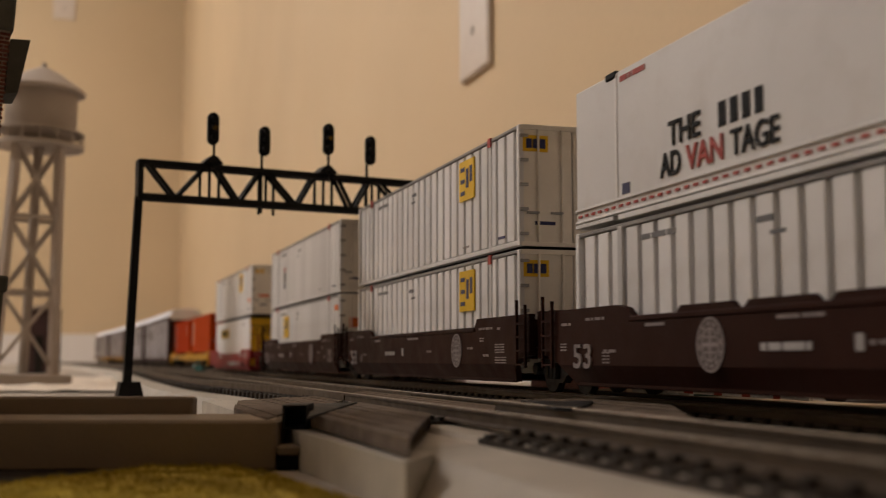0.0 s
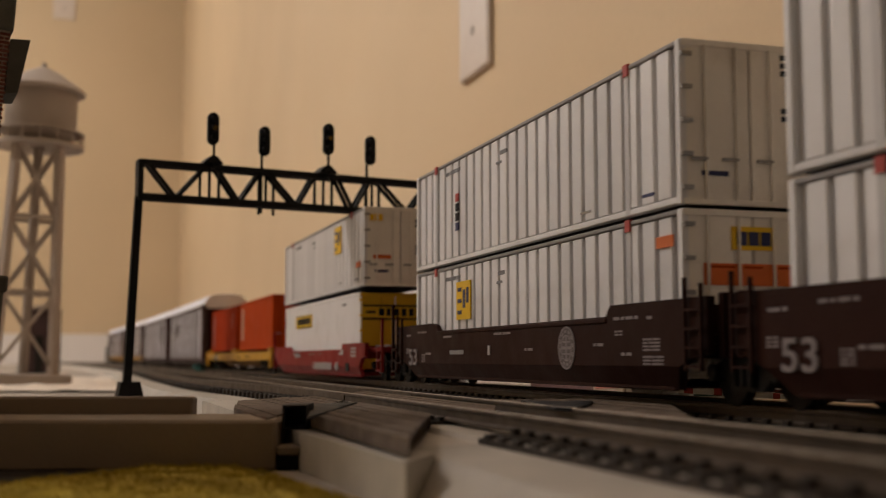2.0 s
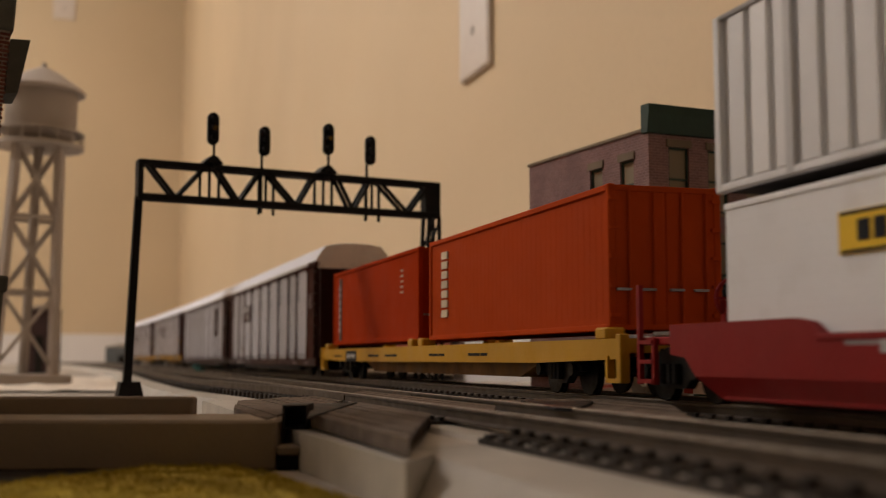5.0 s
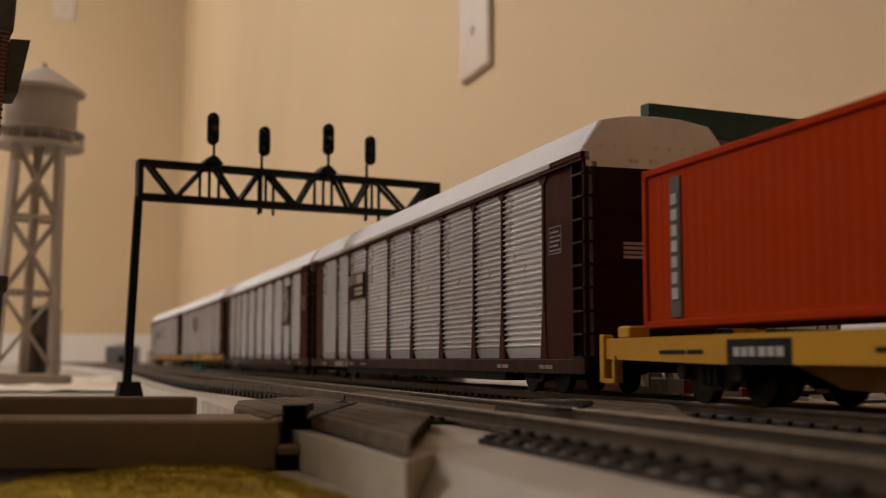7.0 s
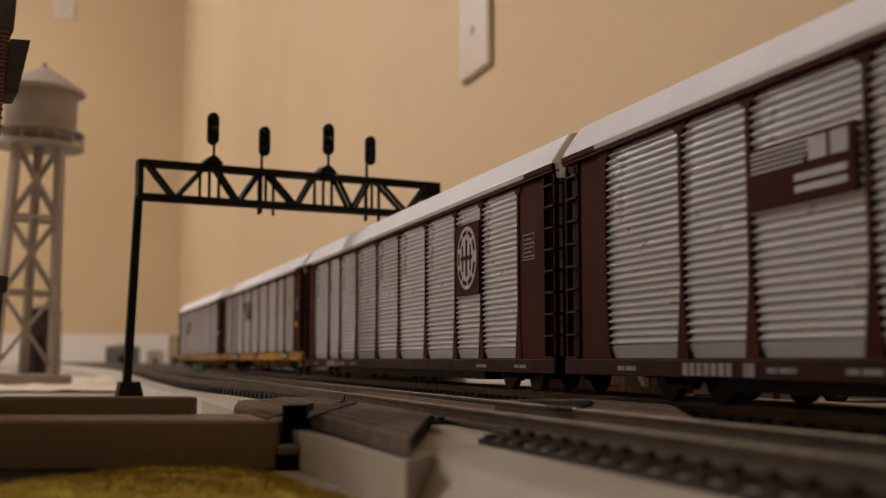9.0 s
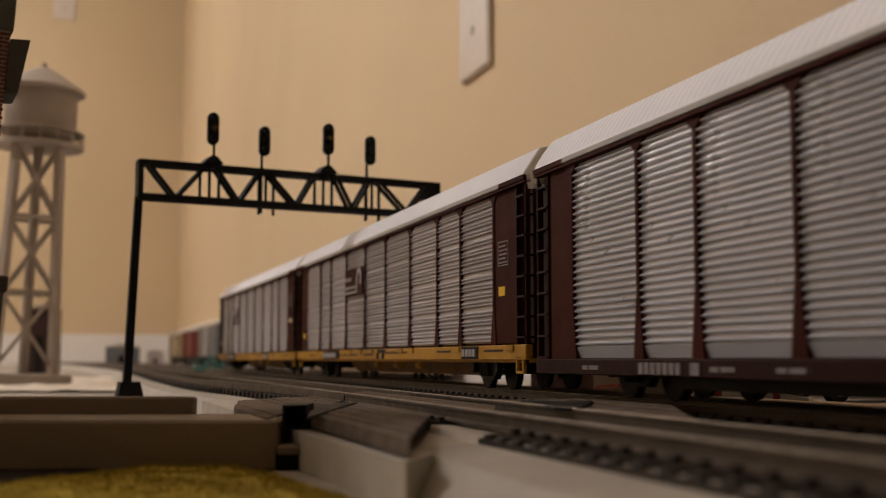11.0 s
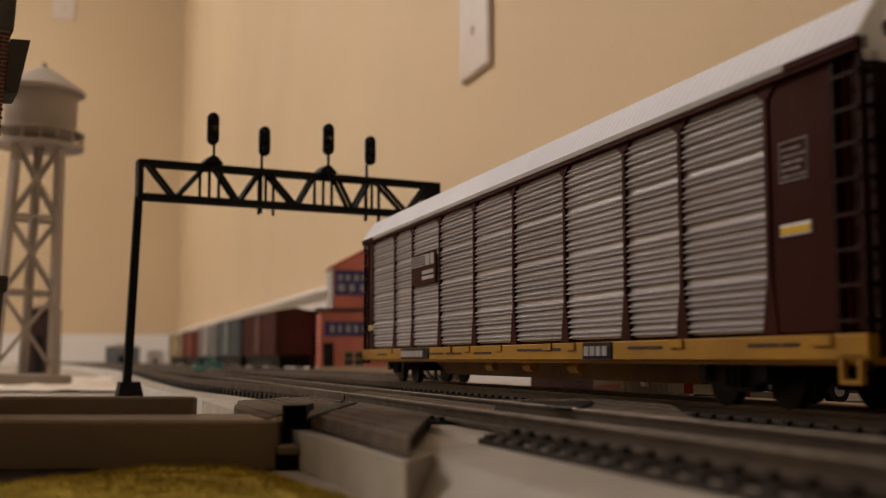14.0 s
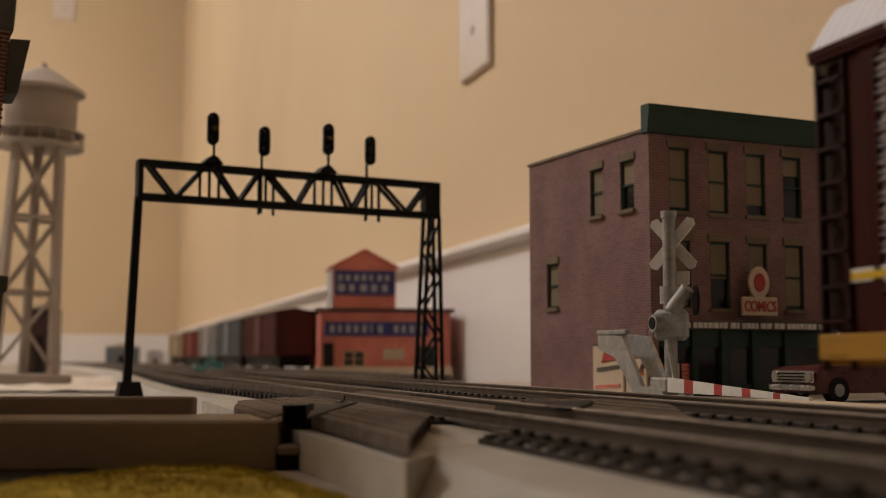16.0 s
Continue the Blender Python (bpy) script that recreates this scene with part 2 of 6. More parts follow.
for x in (-4.2, -2.8, -1.4, -0.2, 1.0, 2.2):
    for y in (-0.30, WALL - 0.09):
        TABLE_SOLID.box(x - 0.03, x + 0.03, y - 0.03, y + 0.03, FLOOR, TABLE - 0.03)
structure("table", TABLE_SOLID, TABLE_TOP, "pale painted board that carries the layout", "table", HERE)
structure("wainscot", Solid().box(END + 0.02, RIGHT, WALL - 0.018, WALL - 0.002, FLOOR, 0.095), WHITE_PAINT, "white wainscot along the wall", "trim", HERE)

structure("chair_rail", Solid().prism([(WALL - 0.003, 0.0955), (WALL - 0.026, 0.0955), (WALL - 0.030, 0.099), (WALL - 0.030, 0.103), (WALL - 0.022, 0.107), (WALL - 0.003, 0.108)], "x", END + 0.02, RIGHT), WHITE_PAINT, "white moulded cap rail on the wainscot", "trim", HERE)
structure("wainscot_end", Solid().box(END + 0.002, END + 0.018, BEHIND, WALL - 0.032, FLOOR, 0.1), WHITE_PAINT, "white wainscot along the end wall", "trim", HERE)

# ---- tracks ----
def sweep(solid, q, profile, s0, s1, step=0.05, lead=on_track):
    """A profile of (across, z) led along a track."""
    n = max(2, int((s1 - s0) / step) + 1)
    k = len(profile)
    rings = []
    for j in range(n):
        m = lead(s0 + (s1 - s0) * j / (n - 1), q)
        rings += [m @ Vector((0, a, z)) for a, z in profile]
    faces = [(j * k + i, j * k + (i + 1) % k, (j + 1) * k + (i + 1) % k, (j + 1) * k + i) for j in range(n - 1) for i in range(k)]
    faces += [tuple(range(k)), tuple(range((n - 1) * k, n * k))[::-1]]
    return solid.add(rings, faces)


TIE_MESH = Solid().box(-0.0014, 0.0014, -0.015, 0.015, -0.0046, -0.0026, 0.0003).mesh("tie", TIE)
CHAIR = Solid()
for y in (-0.0088, 0.0088):
    for d in (-0.0014, 0.0014):
        CHAIR.box(-0.0007, 0.0007, y + d - 0.0005, y + d + 0.0005, -0.0026, -0.0019)


def track(q, s0, s1, near0, near1, label, wide=0.027, stop=9.0):
    root = thing("track", pose(0, 0, 0), label, "track", "tracks")
    b = wide + 0.006
    part("roadbed", sweep(Solid(), q, [(-b, TABLE), (b, TABLE), (wide, -0.0046), (0.0150, -0.0042), (0.0142, -0.0032), (-0.0142, -0.0032), (-0.0150, -0.0042), (-wide, -0.0046)], s0, s1), BALLAST, root)
    for y in (-0.0088, 0.0088):
        prof = [(-0.0012, -0.0026), (0.0012, -0.0026), (0.0012, -0.0022), (0.0003, -0.0019), (0.0003, -0.0007), (0.0006, -0.0005),
                (0.0006, -0.0001), (0.0003, 0), (-0.0003, 0), (-0.0006, -0.0001), (-0.0006, -0.0005), (-0.0003, -0.0007), (-0.0003, -0.0019), (-0.0012, -0.0022)]
        rail = part("rail", sweep(Solid(), q, [(y + a, z) for a, z in prof], s0, s1), RAIL, root)
        part("rail_head", sweep(Solid(), q, [(y - 0.00035, 0.00002), (y + 0.00035, 0.00002), (y + 0.0003, 0.00012), (y - 0.0003, 0.00012)], s0, s1), RAIL_TOP, rail, "polished top of the rail")
    for y in (-0.0141, 0.0141):
        part("tie_strip", sweep(Solid(), q, [(y - 0.0010, -0.0048), (y + 0.0010, -0.0048), (y + 0.0010, -0.0031), (y - 0.0010, -0.0034)], s0, min(s1, stop)), TIE, root)
    rest = Solid()
    k = s0 + 0.003
    clips = Solid()
    while k < min(s1, stop):
        m = on_track(k, q)
        if near0 < k < near1:
            part("tie", TIE_MESH, TIE, root, "", m @ pose(0, random.uniform(-0.0002, 0.0002), 0, 0, 0, random.uniform(-0.6, 0.6)))
            clips.add([m @ Vector(p) for p in CHAIR.v], CHAIR.f)
        else:
            rest.add([m @ Vector((x, y, z)) for x in (-0.0014, 0.0014) for y in (-0.015, 0.015) for z in (-0.0046, -0.0026)],
                     [(0, 1, 3, 2), (4, 6, 7, 5), (0, 4, 5, 1), (2, 3, 7, 6), (0, 2, 6, 4), (1, 5, 7, 3)])
        k += 0.0062
    if clips.v:
        tagged(part("rail_fixing", clips, TIE, root), kind="stuff")
    if rest.v:
        tagged(part("far_tie_row", rest, TIE, root), kind="stuff")
    return root


track(MAIN, -3.3, 2.9, -1.0, 0.05, "model track with dark ties and bronze rails on grey roadbed")
track(NEAR, -3.3, -0.1682, -1.2, 0.05, "model track with dark ties beside the plank crossing", stop=-0.200)
track(NEAR, -0.168, 0.35, -0.167, 0.06, "model track section on pale grey roadbed close to the lens")
track(FAR, -3.3, -0.6, -0.7, -0.6, "siding track with standing freight cars on it")

# siding that leaves the near track
side = thing("siding", pose(0, 0, 0), "siding that branches off beside the near track", "track", "tracks")


def siding_q(s):
    u = max(0.0, min(1.0, (-0.30 - s) / 0.25))
    v = max(0.0, min(1.0, (-0.62 - s) / 0.9))
    return NEAR - 0.016 * (u * u * (3 - 2 * u)) + 0.016 * (v * v * (3 - 2 * v))


def on_siding(s, q, z=0.0):
    return beside(s, siding_q(s) + bend(s), z, math.degrees(math.atan((siding_q(s + 0.01) - siding_q(s - 0.01)) / 0.02 - 0.03 * min(s + 0.2, 0))))


for y in (-0.0088, 0.0088):
    part("rail", sweep(Solid(), 0, [(y - 0.0006, -0.0024), (y + 0.0006, -0.0024), (y + 0.0006, -0.0002), (y - 0.0006, -0.0002)], -1.62, -0.29, 0.03, on_siding), RAIL, side)
for j in range(190):
    k = -0.30 - 0.0062 * j
    part("tie", TIE_MESH, TIE, side, "", on_siding(k, 0, 0.0003))
part("roadbed", sweep(Solid(), 0, [(-0.032, TABLE), (0.032, TABLE), (0.026, -0.0045), (-0.026, -0.0045)], -1.62, -0.28, 0.03, on_siding), BALLAST, side)

# plank crossing: a skewed road over the near tracks
crossing = thing("plank_crossing", HERE, "weathered dark wooden plank road crossing between the rails", "crossing")


def planks(q0, q1, left, right, z, thick, width=0.0031, wood=PLANK):
    k = q0
    while k + width * 0.7 < q1:
        a, b = left(k), right(k)
        poly = [(a, k), (b, k), (right(k + width), min(q1, k + width) - 0.0004), (left(k + width), min(q1, k + width) - 0.0004)]
        dz = random.uniform(-0.00012, 0.00012)
        part("plank", Solid().prism(poly, "z", z - thick + dz, z + dz), wood, crossing)
        k += width


planks(0.0300, 0.0615, lambda q: max(-0.246 - (q - 0.0297) * 6.4, -0.2935 - (q - 0.037) * 1.1), lambda q: -0.203 - (q - 0.0304) * 2.6, -0.0016, 0.0022)
planks(0.0385, 0.0615, lambda q: -0.199 - (q - 0.0357) * 2.55, lambda q: -0.1345 - (q - 0.0365) * 2.9, -0.0012, 0.0022, wood=RAMP_WOOD)
planks(0.0655, 0.0785, lambda q: -0.30 - (q - 0.0655) * 2.7, lambda q: -0.185 - (q - 0.0655) * 2.7, -0.0006, 0.0020)
planks(0.0825, 0.1130, lambda q: -0.245, lambda q: -0.146 - (q - 0.0825) * 2.2, -0.0004, 0.0022)
planks(0.1170, 0.1300, lambda q: -0.30, lambda q: -0.20 - (q - 0.117) * 2.0, -0.0008, 0.0018)
structure("kerb", Solid().prism([(-0.36, 0.0340), (-0.2146, 0.0350), (-0.1385, 0.0376), (-0.150, 0.0446), (-0.36, 0.0446)], "z", TABLE, -0.0040), KERB, "grey plastic kerb under the plank crossing", "kerb", HERE)
part("end_ramp", Solid().add([(-0.2090, 0.1065, -0.0004), (-0.1470, 0.0822, -0.0004), (-0.1400, 0.0845, -0.0034), (-0.1960, 0.1085, -0.0034), (-0.2090, 0.1065, -0.0040), (-0.1470, 0.0822, -0.0040)],
     [(0, 1, 2, 3), (0, 4, 5, 1), (1, 5, 2), (0, 3, 4), (4, 3, 2, 5)]), RAMP_WOOD, crossing, "worn bevelled end board")
part("split_plank", Solid().prism([(-0.2260, 0.0858), (-0.1900, 0.0785), (-0.1861, 0.0798), (-0.2000, 0.0890), (-0.2180, 0.0984), (-0.2195, 0.0960), (-0.2174, 0.0902)], "z", -0.0004, 0.0001), BLACK, crossing, "split black plank with a raised edge")
slot = thing("hollow_box", pose(-0.0262, 0.2070, -0.0038), "small black hollow box beside the plank crossing", "box")
for x0, x1, z0, z1 in ((-0.0021, -0.0017, 0, 0.0042), (0.0017, 0.0021, 0, 0.0042), (-0.0017, 0.0017, 0, 0.0004), (-0.0017, 0.0017, 0.0038, 0.0042)):
    part("side", Solid().box(x0, x1, 0, 0.012, z0, z1), BLACK, slot)
part("back", Solid().box(-0.0017, 0.0017, 0.006, 0.0064, 0.0004, 0.0038), BLACK, slot)
# black wedge added for the shadow gap between ramp slab and upper planks
part("flap", Solid().prism([(0.0026, 0.0005), (0.0042, -0.0170), (0.0073, 0.0515), (-0.0029, 0.0390)], "z", 0.0024, 0.0029), BLACK, slot, "thin black sheet drawn as the shadow gap beside the planks")
structure("pavement", Solid().prism([(-0.62, 0.160), (-0.06, 0.160), (-0.06, 0.300), (-0.62, 0.300)], "z", TABLE, -0.0040), TABLE_TOP, "pale street slab in front of the brick building", "pavement", HERE)

# ---- the train ----
RUN = []
SPEED = ((0, 0), (2, 0.3082), (4, 0.6158), (6, 0.9235), (8, 1.2314), (10, 1.5388), (12, 1.8455), (14, 2.1511), (15, 2.3020), (16, 2.4510))


def rolling(name, mid, label, category, group):
    root = thing(name, on_track(mid, MAIN), label, category, group)
    RUN.append((root, mid))
    return root


def decal(parent, x0, x1, z0, z1, y, material, name="marking", deep=0.012):
    """A painted patch on the side that faces the lens (at -y)."""
    return part(name, Solid(HO).box(x0, x1, y - deep, y + 0.02, z0, z1), material, parent)


def bars(parent, x0, z0, widths, height, y, material, gap=0.06):
    """A line of lettering too small to read: one plain bar a word."""
    s = Solid(HO)
    for w in widths:
        s.box(x0, x0 + w, y - 0.004, y + 0.02, z0, z0 + height)
        x0 += w + gap
    return part("lettering", s, material, parent)


def words(parent, text, x0, x1, z0, z1, y, material, name="lettering", unit=HO, deep=0.02):
    """Lettering in the built-in font on a face that looks to -y, fitted into a rectangle."""
    curve = bpy.data.curves.new("letters", "FONT")
    curve.body, curve.extrude, curve.offset = text, 0.02, 0.012
    temp = bpy.data.objects.new("letters", curve)
    me = bpy.data.meshes.new_from_object(temp)
    bpy.data.objects.remove(temp)
    vs = [v.co.copy() for v in me.vertices]
    ax, bx = min(v.x for v in vs), max(v.x for v in vs)
    ay, by = min(v.y for v in vs), max(v.y for v in vs)
    for v, c in zip(me.vertices, vs):
        v.co = Vector((x0 + (c.x - ax) / (bx - ax) * (x1 - x0), y - math.copysign(deep, c.z), z0 + (c.y - ay) / (by - ay) * (z1 - z0))) * unit
    me.materials.clear()
    me.materials.append(material)
    return part(name, me, material, parent)


PANEL_SETS = {}


def emblem(parent, x, z, y, rx, rz, material):
    """A round railway badge: ring, inner cross and bars, as plain shapes."""
    part("emblem_ground", Solid(HO).prism([(x + rx * math.cos(2 * math.pi * k / 24), z + rz * math.sin(2 * math.pi * k / 24)) for k in range(24)], "y", y - 0.002, y + 0.02), BADGE_GROUND, parent)
    s = Solid(HO)
    n = 24
    for r0, r1, skip in ((1.0, 0.92, 9), (0.83, 0.71, 2), (0.62, 0.55, 9)):
        for k in range(n):
            if k % skip == skip - 1 and skip < 9:
                continue
            a, b = 2 * math.pi * k / n, 2 * math.pi * (k + 1) / n
            poly = [(x + rx * r * math.cos(t), z + rz * r * math.sin(t)) for r, t in ((r0, a), (r0, b), (r1, b), (r1, a))]
            s.prism(poly, "y", y - 0.006, y + 0.02)
    s.box(x - rx * 0.55, x + rx * 0.55, y - 0.006, y + 0.02, z - rz * 0.07, z + rz * 0.07)
    s.box(x - rx * 0.07, x + rx * 0.07, y - 0.008, y + 0.02, z - rz * 0.55, z + rz * 0.55)
    for c in (-0.28, 0.28):
        s.box(x - rx * 0.4, x + rx * 0.4, y - 0.006, y + 0.02, z + rz * (c - 0.035), z + rz * (c + 0.035))
    return part("emblem", s, material, parent)


def ribbed_container(mid, z, label, length=16.15, height=2.83, logos=(), pitch=0.62, red=True):
    root = rolling("container", mid, label, "container", "containers on the train")
    h, w = length / 2, 1.295
    # grey core: shade between the white panels, put into its colour
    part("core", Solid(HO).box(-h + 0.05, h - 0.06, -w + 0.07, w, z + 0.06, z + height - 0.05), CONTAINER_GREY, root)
    key = (round(pitch, 3), z, height)
    if key not in PANEL_SETS:
        PANEL_SETS[key] = Solid(HO).box(-pitch * 0.5 + 0.075, pitch * 0.5 - 0.075, -w - 0.015, -w + 0.09, z + 0.15, z + height - 0.10, 0.02).mesh("side_panel", CONTAINER)
    n = int((length - 0.3) / pitch)
    for k in range(n):
        x = -(n - 1) * pitch / 2 + k * pitch
        part("side_panel", PANEL_SETS[key], CONTAINER, root, "", pose(x * HO, 0, 0))
    part("top_rail", Solid(HO).box(-h, h, -w - 0.03, -w + 0.14, z + height - 0.09, z + height, 0.02), RAIL_SHADE, root)
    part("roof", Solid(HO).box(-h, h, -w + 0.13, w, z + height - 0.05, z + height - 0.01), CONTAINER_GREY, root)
    part("bottom_rail", Solid(HO).box(-h, h, -w - 0.03, -w + 0.14, z + 0.02, z + 0.14, 0.02), CONTAINER, root)
    for x in (-h + 0.08, h - 0.08):
        for y in (-w + 0.02, w - 0.06):
            part("corner_post", Solid(HO).box(x - 0.09, x + 0.09, y - 0.06, y + 0.08, z, z + height, 0.02), CONTAINER, root)
    for x in (-6.06, 6.06):
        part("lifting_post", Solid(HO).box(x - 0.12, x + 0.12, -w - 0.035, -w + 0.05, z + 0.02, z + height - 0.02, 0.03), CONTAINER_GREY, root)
        if red:
            part("corner_casting", Solid(HO).box(x - 0.1, x + 0.1, -w - 0.06, -w, z + height - 0.2, z + height + 0.02), MARK_RED, root, "red corner casting")
    # plate added to keep the container's bottom as dark as in shade
    part("underside", Solid(HO).box(-h + 0.12, h - 0.12, -w + 0.15, w - 0.1, z + 0.01, z + 0.058), UNDERSIDE_SHADE, root, "dark plate painted as the shade under the container")
    doors(root, h, w, z, height)
    return root


def doors(root, h, w, z, height, material=None, rods=(0.3, 0.78)):
    material = material or CONTAINER_END
    for y0, y1 in ((-w + 0.05, -0.015), (0.015, w - 0.05)):
        part("door", Solid(HO).box(h - 0.06, h + 0.01, y0, y1, z + 0.08, z + height - 0.1, 0.02), material, root)
        for f in rods:
            y = y0 + (y1 - y0) * f
            part("lock_rod", Solid(HO).rod((h + 0.05, y, z + 0.1), (h + 0.05, y, z + height - 0.1), 0.028), material, root)
            part("handle", Solid(HO).box(h + 0.03, h + 0.08, y - 0.28, y + 0.02, z + 0.75, z + 0.80), STEEL, root)
    metal = STEEL if material is CONTAINER_END else material
    hinge = Solid(HO).box(h, h + 0.07, -0.1, 0.1, 0, 0.07).mesh("hinge", metal)
    for y in (-w + 0.07, w - 0.07):
        for k in range(5):
            part("hinge", hinge, metal, root, "", pose(0, y * HO, (z + 0.25 + k * (height - 0.55) / 4) * HO))
    part("end_sill", Solid(HO).box(h - 0.05, h + 0.04, -w, w, z, z + 0.1, 0.01), material, root)
    part("end_header", Solid(HO).box(h - 0.05, h + 0.03, -w, w, z + height - 0.12, z + height, 0.01), material, root)


def yellow_badge(root, x, z, w, hgt, y=-1.335):
    """Yellow panel with dark block shapes."""
    plate = decal(root, x, x + w, z, z + hgt, y, LOGO_YELLOW, "badge", 0.02)
    s = Solid(HO)
    for k in range(3):
        s.box(x + w * 0.12, x + w * 0.40, y - 0.03, y, z + hgt * (0.14 + 0.30 * k), z + hgt * (0.24 + 0.30 * k))
    s.box(x + w * 0.50, x + w * 0.66, y - 0.03, y, z + hgt * 0.30, z + hgt * 0.78)
    s.box(x + w * 0.74, x + w * 0.90, y - 0.03, y, z + hgt * 0.42, z + hgt * 0.82)
    part("badge_shape", s, LOGO_BLUE, plate)


def end_badge(root, h, y, z, w, hgt, ground=None, ink=None):
    plate = part("badge", Solid(HO).box(h, h + 0.03, y, y + w, z, z + hgt), ground or LOGO_YELLOW, root)
    s = Solid(HO)
    for k in range(3):
        s.box(h, h + 0.045, y + w * (0.12 + 0.27 * k), y + w * (0.34 + 0.27 * k), z + hgt * 0.2, z + hgt * 0.78)
    part("badge_shape", s, ink or LOGO_BLUE, plate)


def small_marks(root, z, height, seed):
    r = random.Random(seed)
    y = -1.315
    bars(root, -5.2, z + height * 0.86, (0.35, 0.5, 0.3), 0.10, y, MARK_GREY)
    bars(root, -1.1 + r.uniform(-0.5, 0.5), z + height * 0.82, (0.45,), 0.1, y, MARK_GREY)
    bars(root, -1.1, z + height * 0.75, (0.4,), 0.06, y, MARK_GREY)
    bars(root, 6.6, z + 0.28, (0.45,), 0.06, y, LOGO_BLUE)
    bars(root, 3.9, z + 0.3, (0.5,), 0.05, y, STEEL)
    h = 8.075
    s = Solid(HO)
    s.box(h + 0.01, h + 0.03, -0.95, -0.45, z + 0.5, z + 0.58)
    part("lettering", s, LOGO_BLUE, root)


def truck(parent, x, wheelbase=1.75, big=False):
    """A bogie: two side frames, bolster and two wheel sets."""
    t = part("bogie", Solid(HO).box(x - 0.3, x + 0.3, -1.0, 1.0, 0.42, 0.78, 0.04), WHEEL, parent)
    for y in (-1.05, 1.05):
        s = Solid(HO)
        a = wheelbase / 2
        s.prism([(x - a - 0.3, 0.5), (x - a - 0.3, 0.62), (x - a + 0.25, 0.72), (x - 0.45, 0.92), (x + 0.45, 0.92), (x + a - 0.25, 0.72), (x + a + 0.3, 0.62), (x + a + 0.3, 0.5),
                 (x + a - 0.2, 0.46), (x + 0.42, 0.24), (x - 0.42, 0.24), (x - a + 0.2, 0.46)], "y", y - 0.09, y + 0.09)
        for e in (-a, a):
            s.rod((x + e, y - 0.2, 0.53), (x + e, y + 0.12, 0.53), 0.14, 8)
        for e in (-0.2, 0, 0.2):
            s.rod((x + e, y - 0.14, 0.32), (x + e, y - 0.14, 0.66), 0.075, 6)
        part("side_frame", s, WHEEL, t)
    for e in (-wheelbase / 2, wheelbase / 2):
        s = Solid(HO)
        for y in (-0.78, 0.78):
            s.rod((x + e, y - 0.06, 0.46), (x + e, y + 0.06, 0.46), 0.46, 18)
            s.rod((x + e, y * 0.93 - 0.02, 0.46), (x + e, y * 0.93 + 0.02, 0.46), 0.50, 18)
        s.rod((x + e, -0.8, 0.46), (x + e, 0.8, 0.46), 0.09, 8)
        part("wheel_set", s, WHEEL, t)
    return t


def coupler(root, x, way):
    s = Solid(HO)
    s.box(min(x, x + way * 0.75), max(x, x + way * 0.75), -0.13, 0.13, 0.72, 0.98, 0.03)
    s.prism([(x + way * 0.7, -0.22), (x + way * 1.05, -0.2), (x + way * 1.1, 0.0), (x + way * 0.95, 0.22), (x + way * 0.7, 0.2)], "z", 0.66, 1.02)
    part("coupler", s, WHEEL, root)


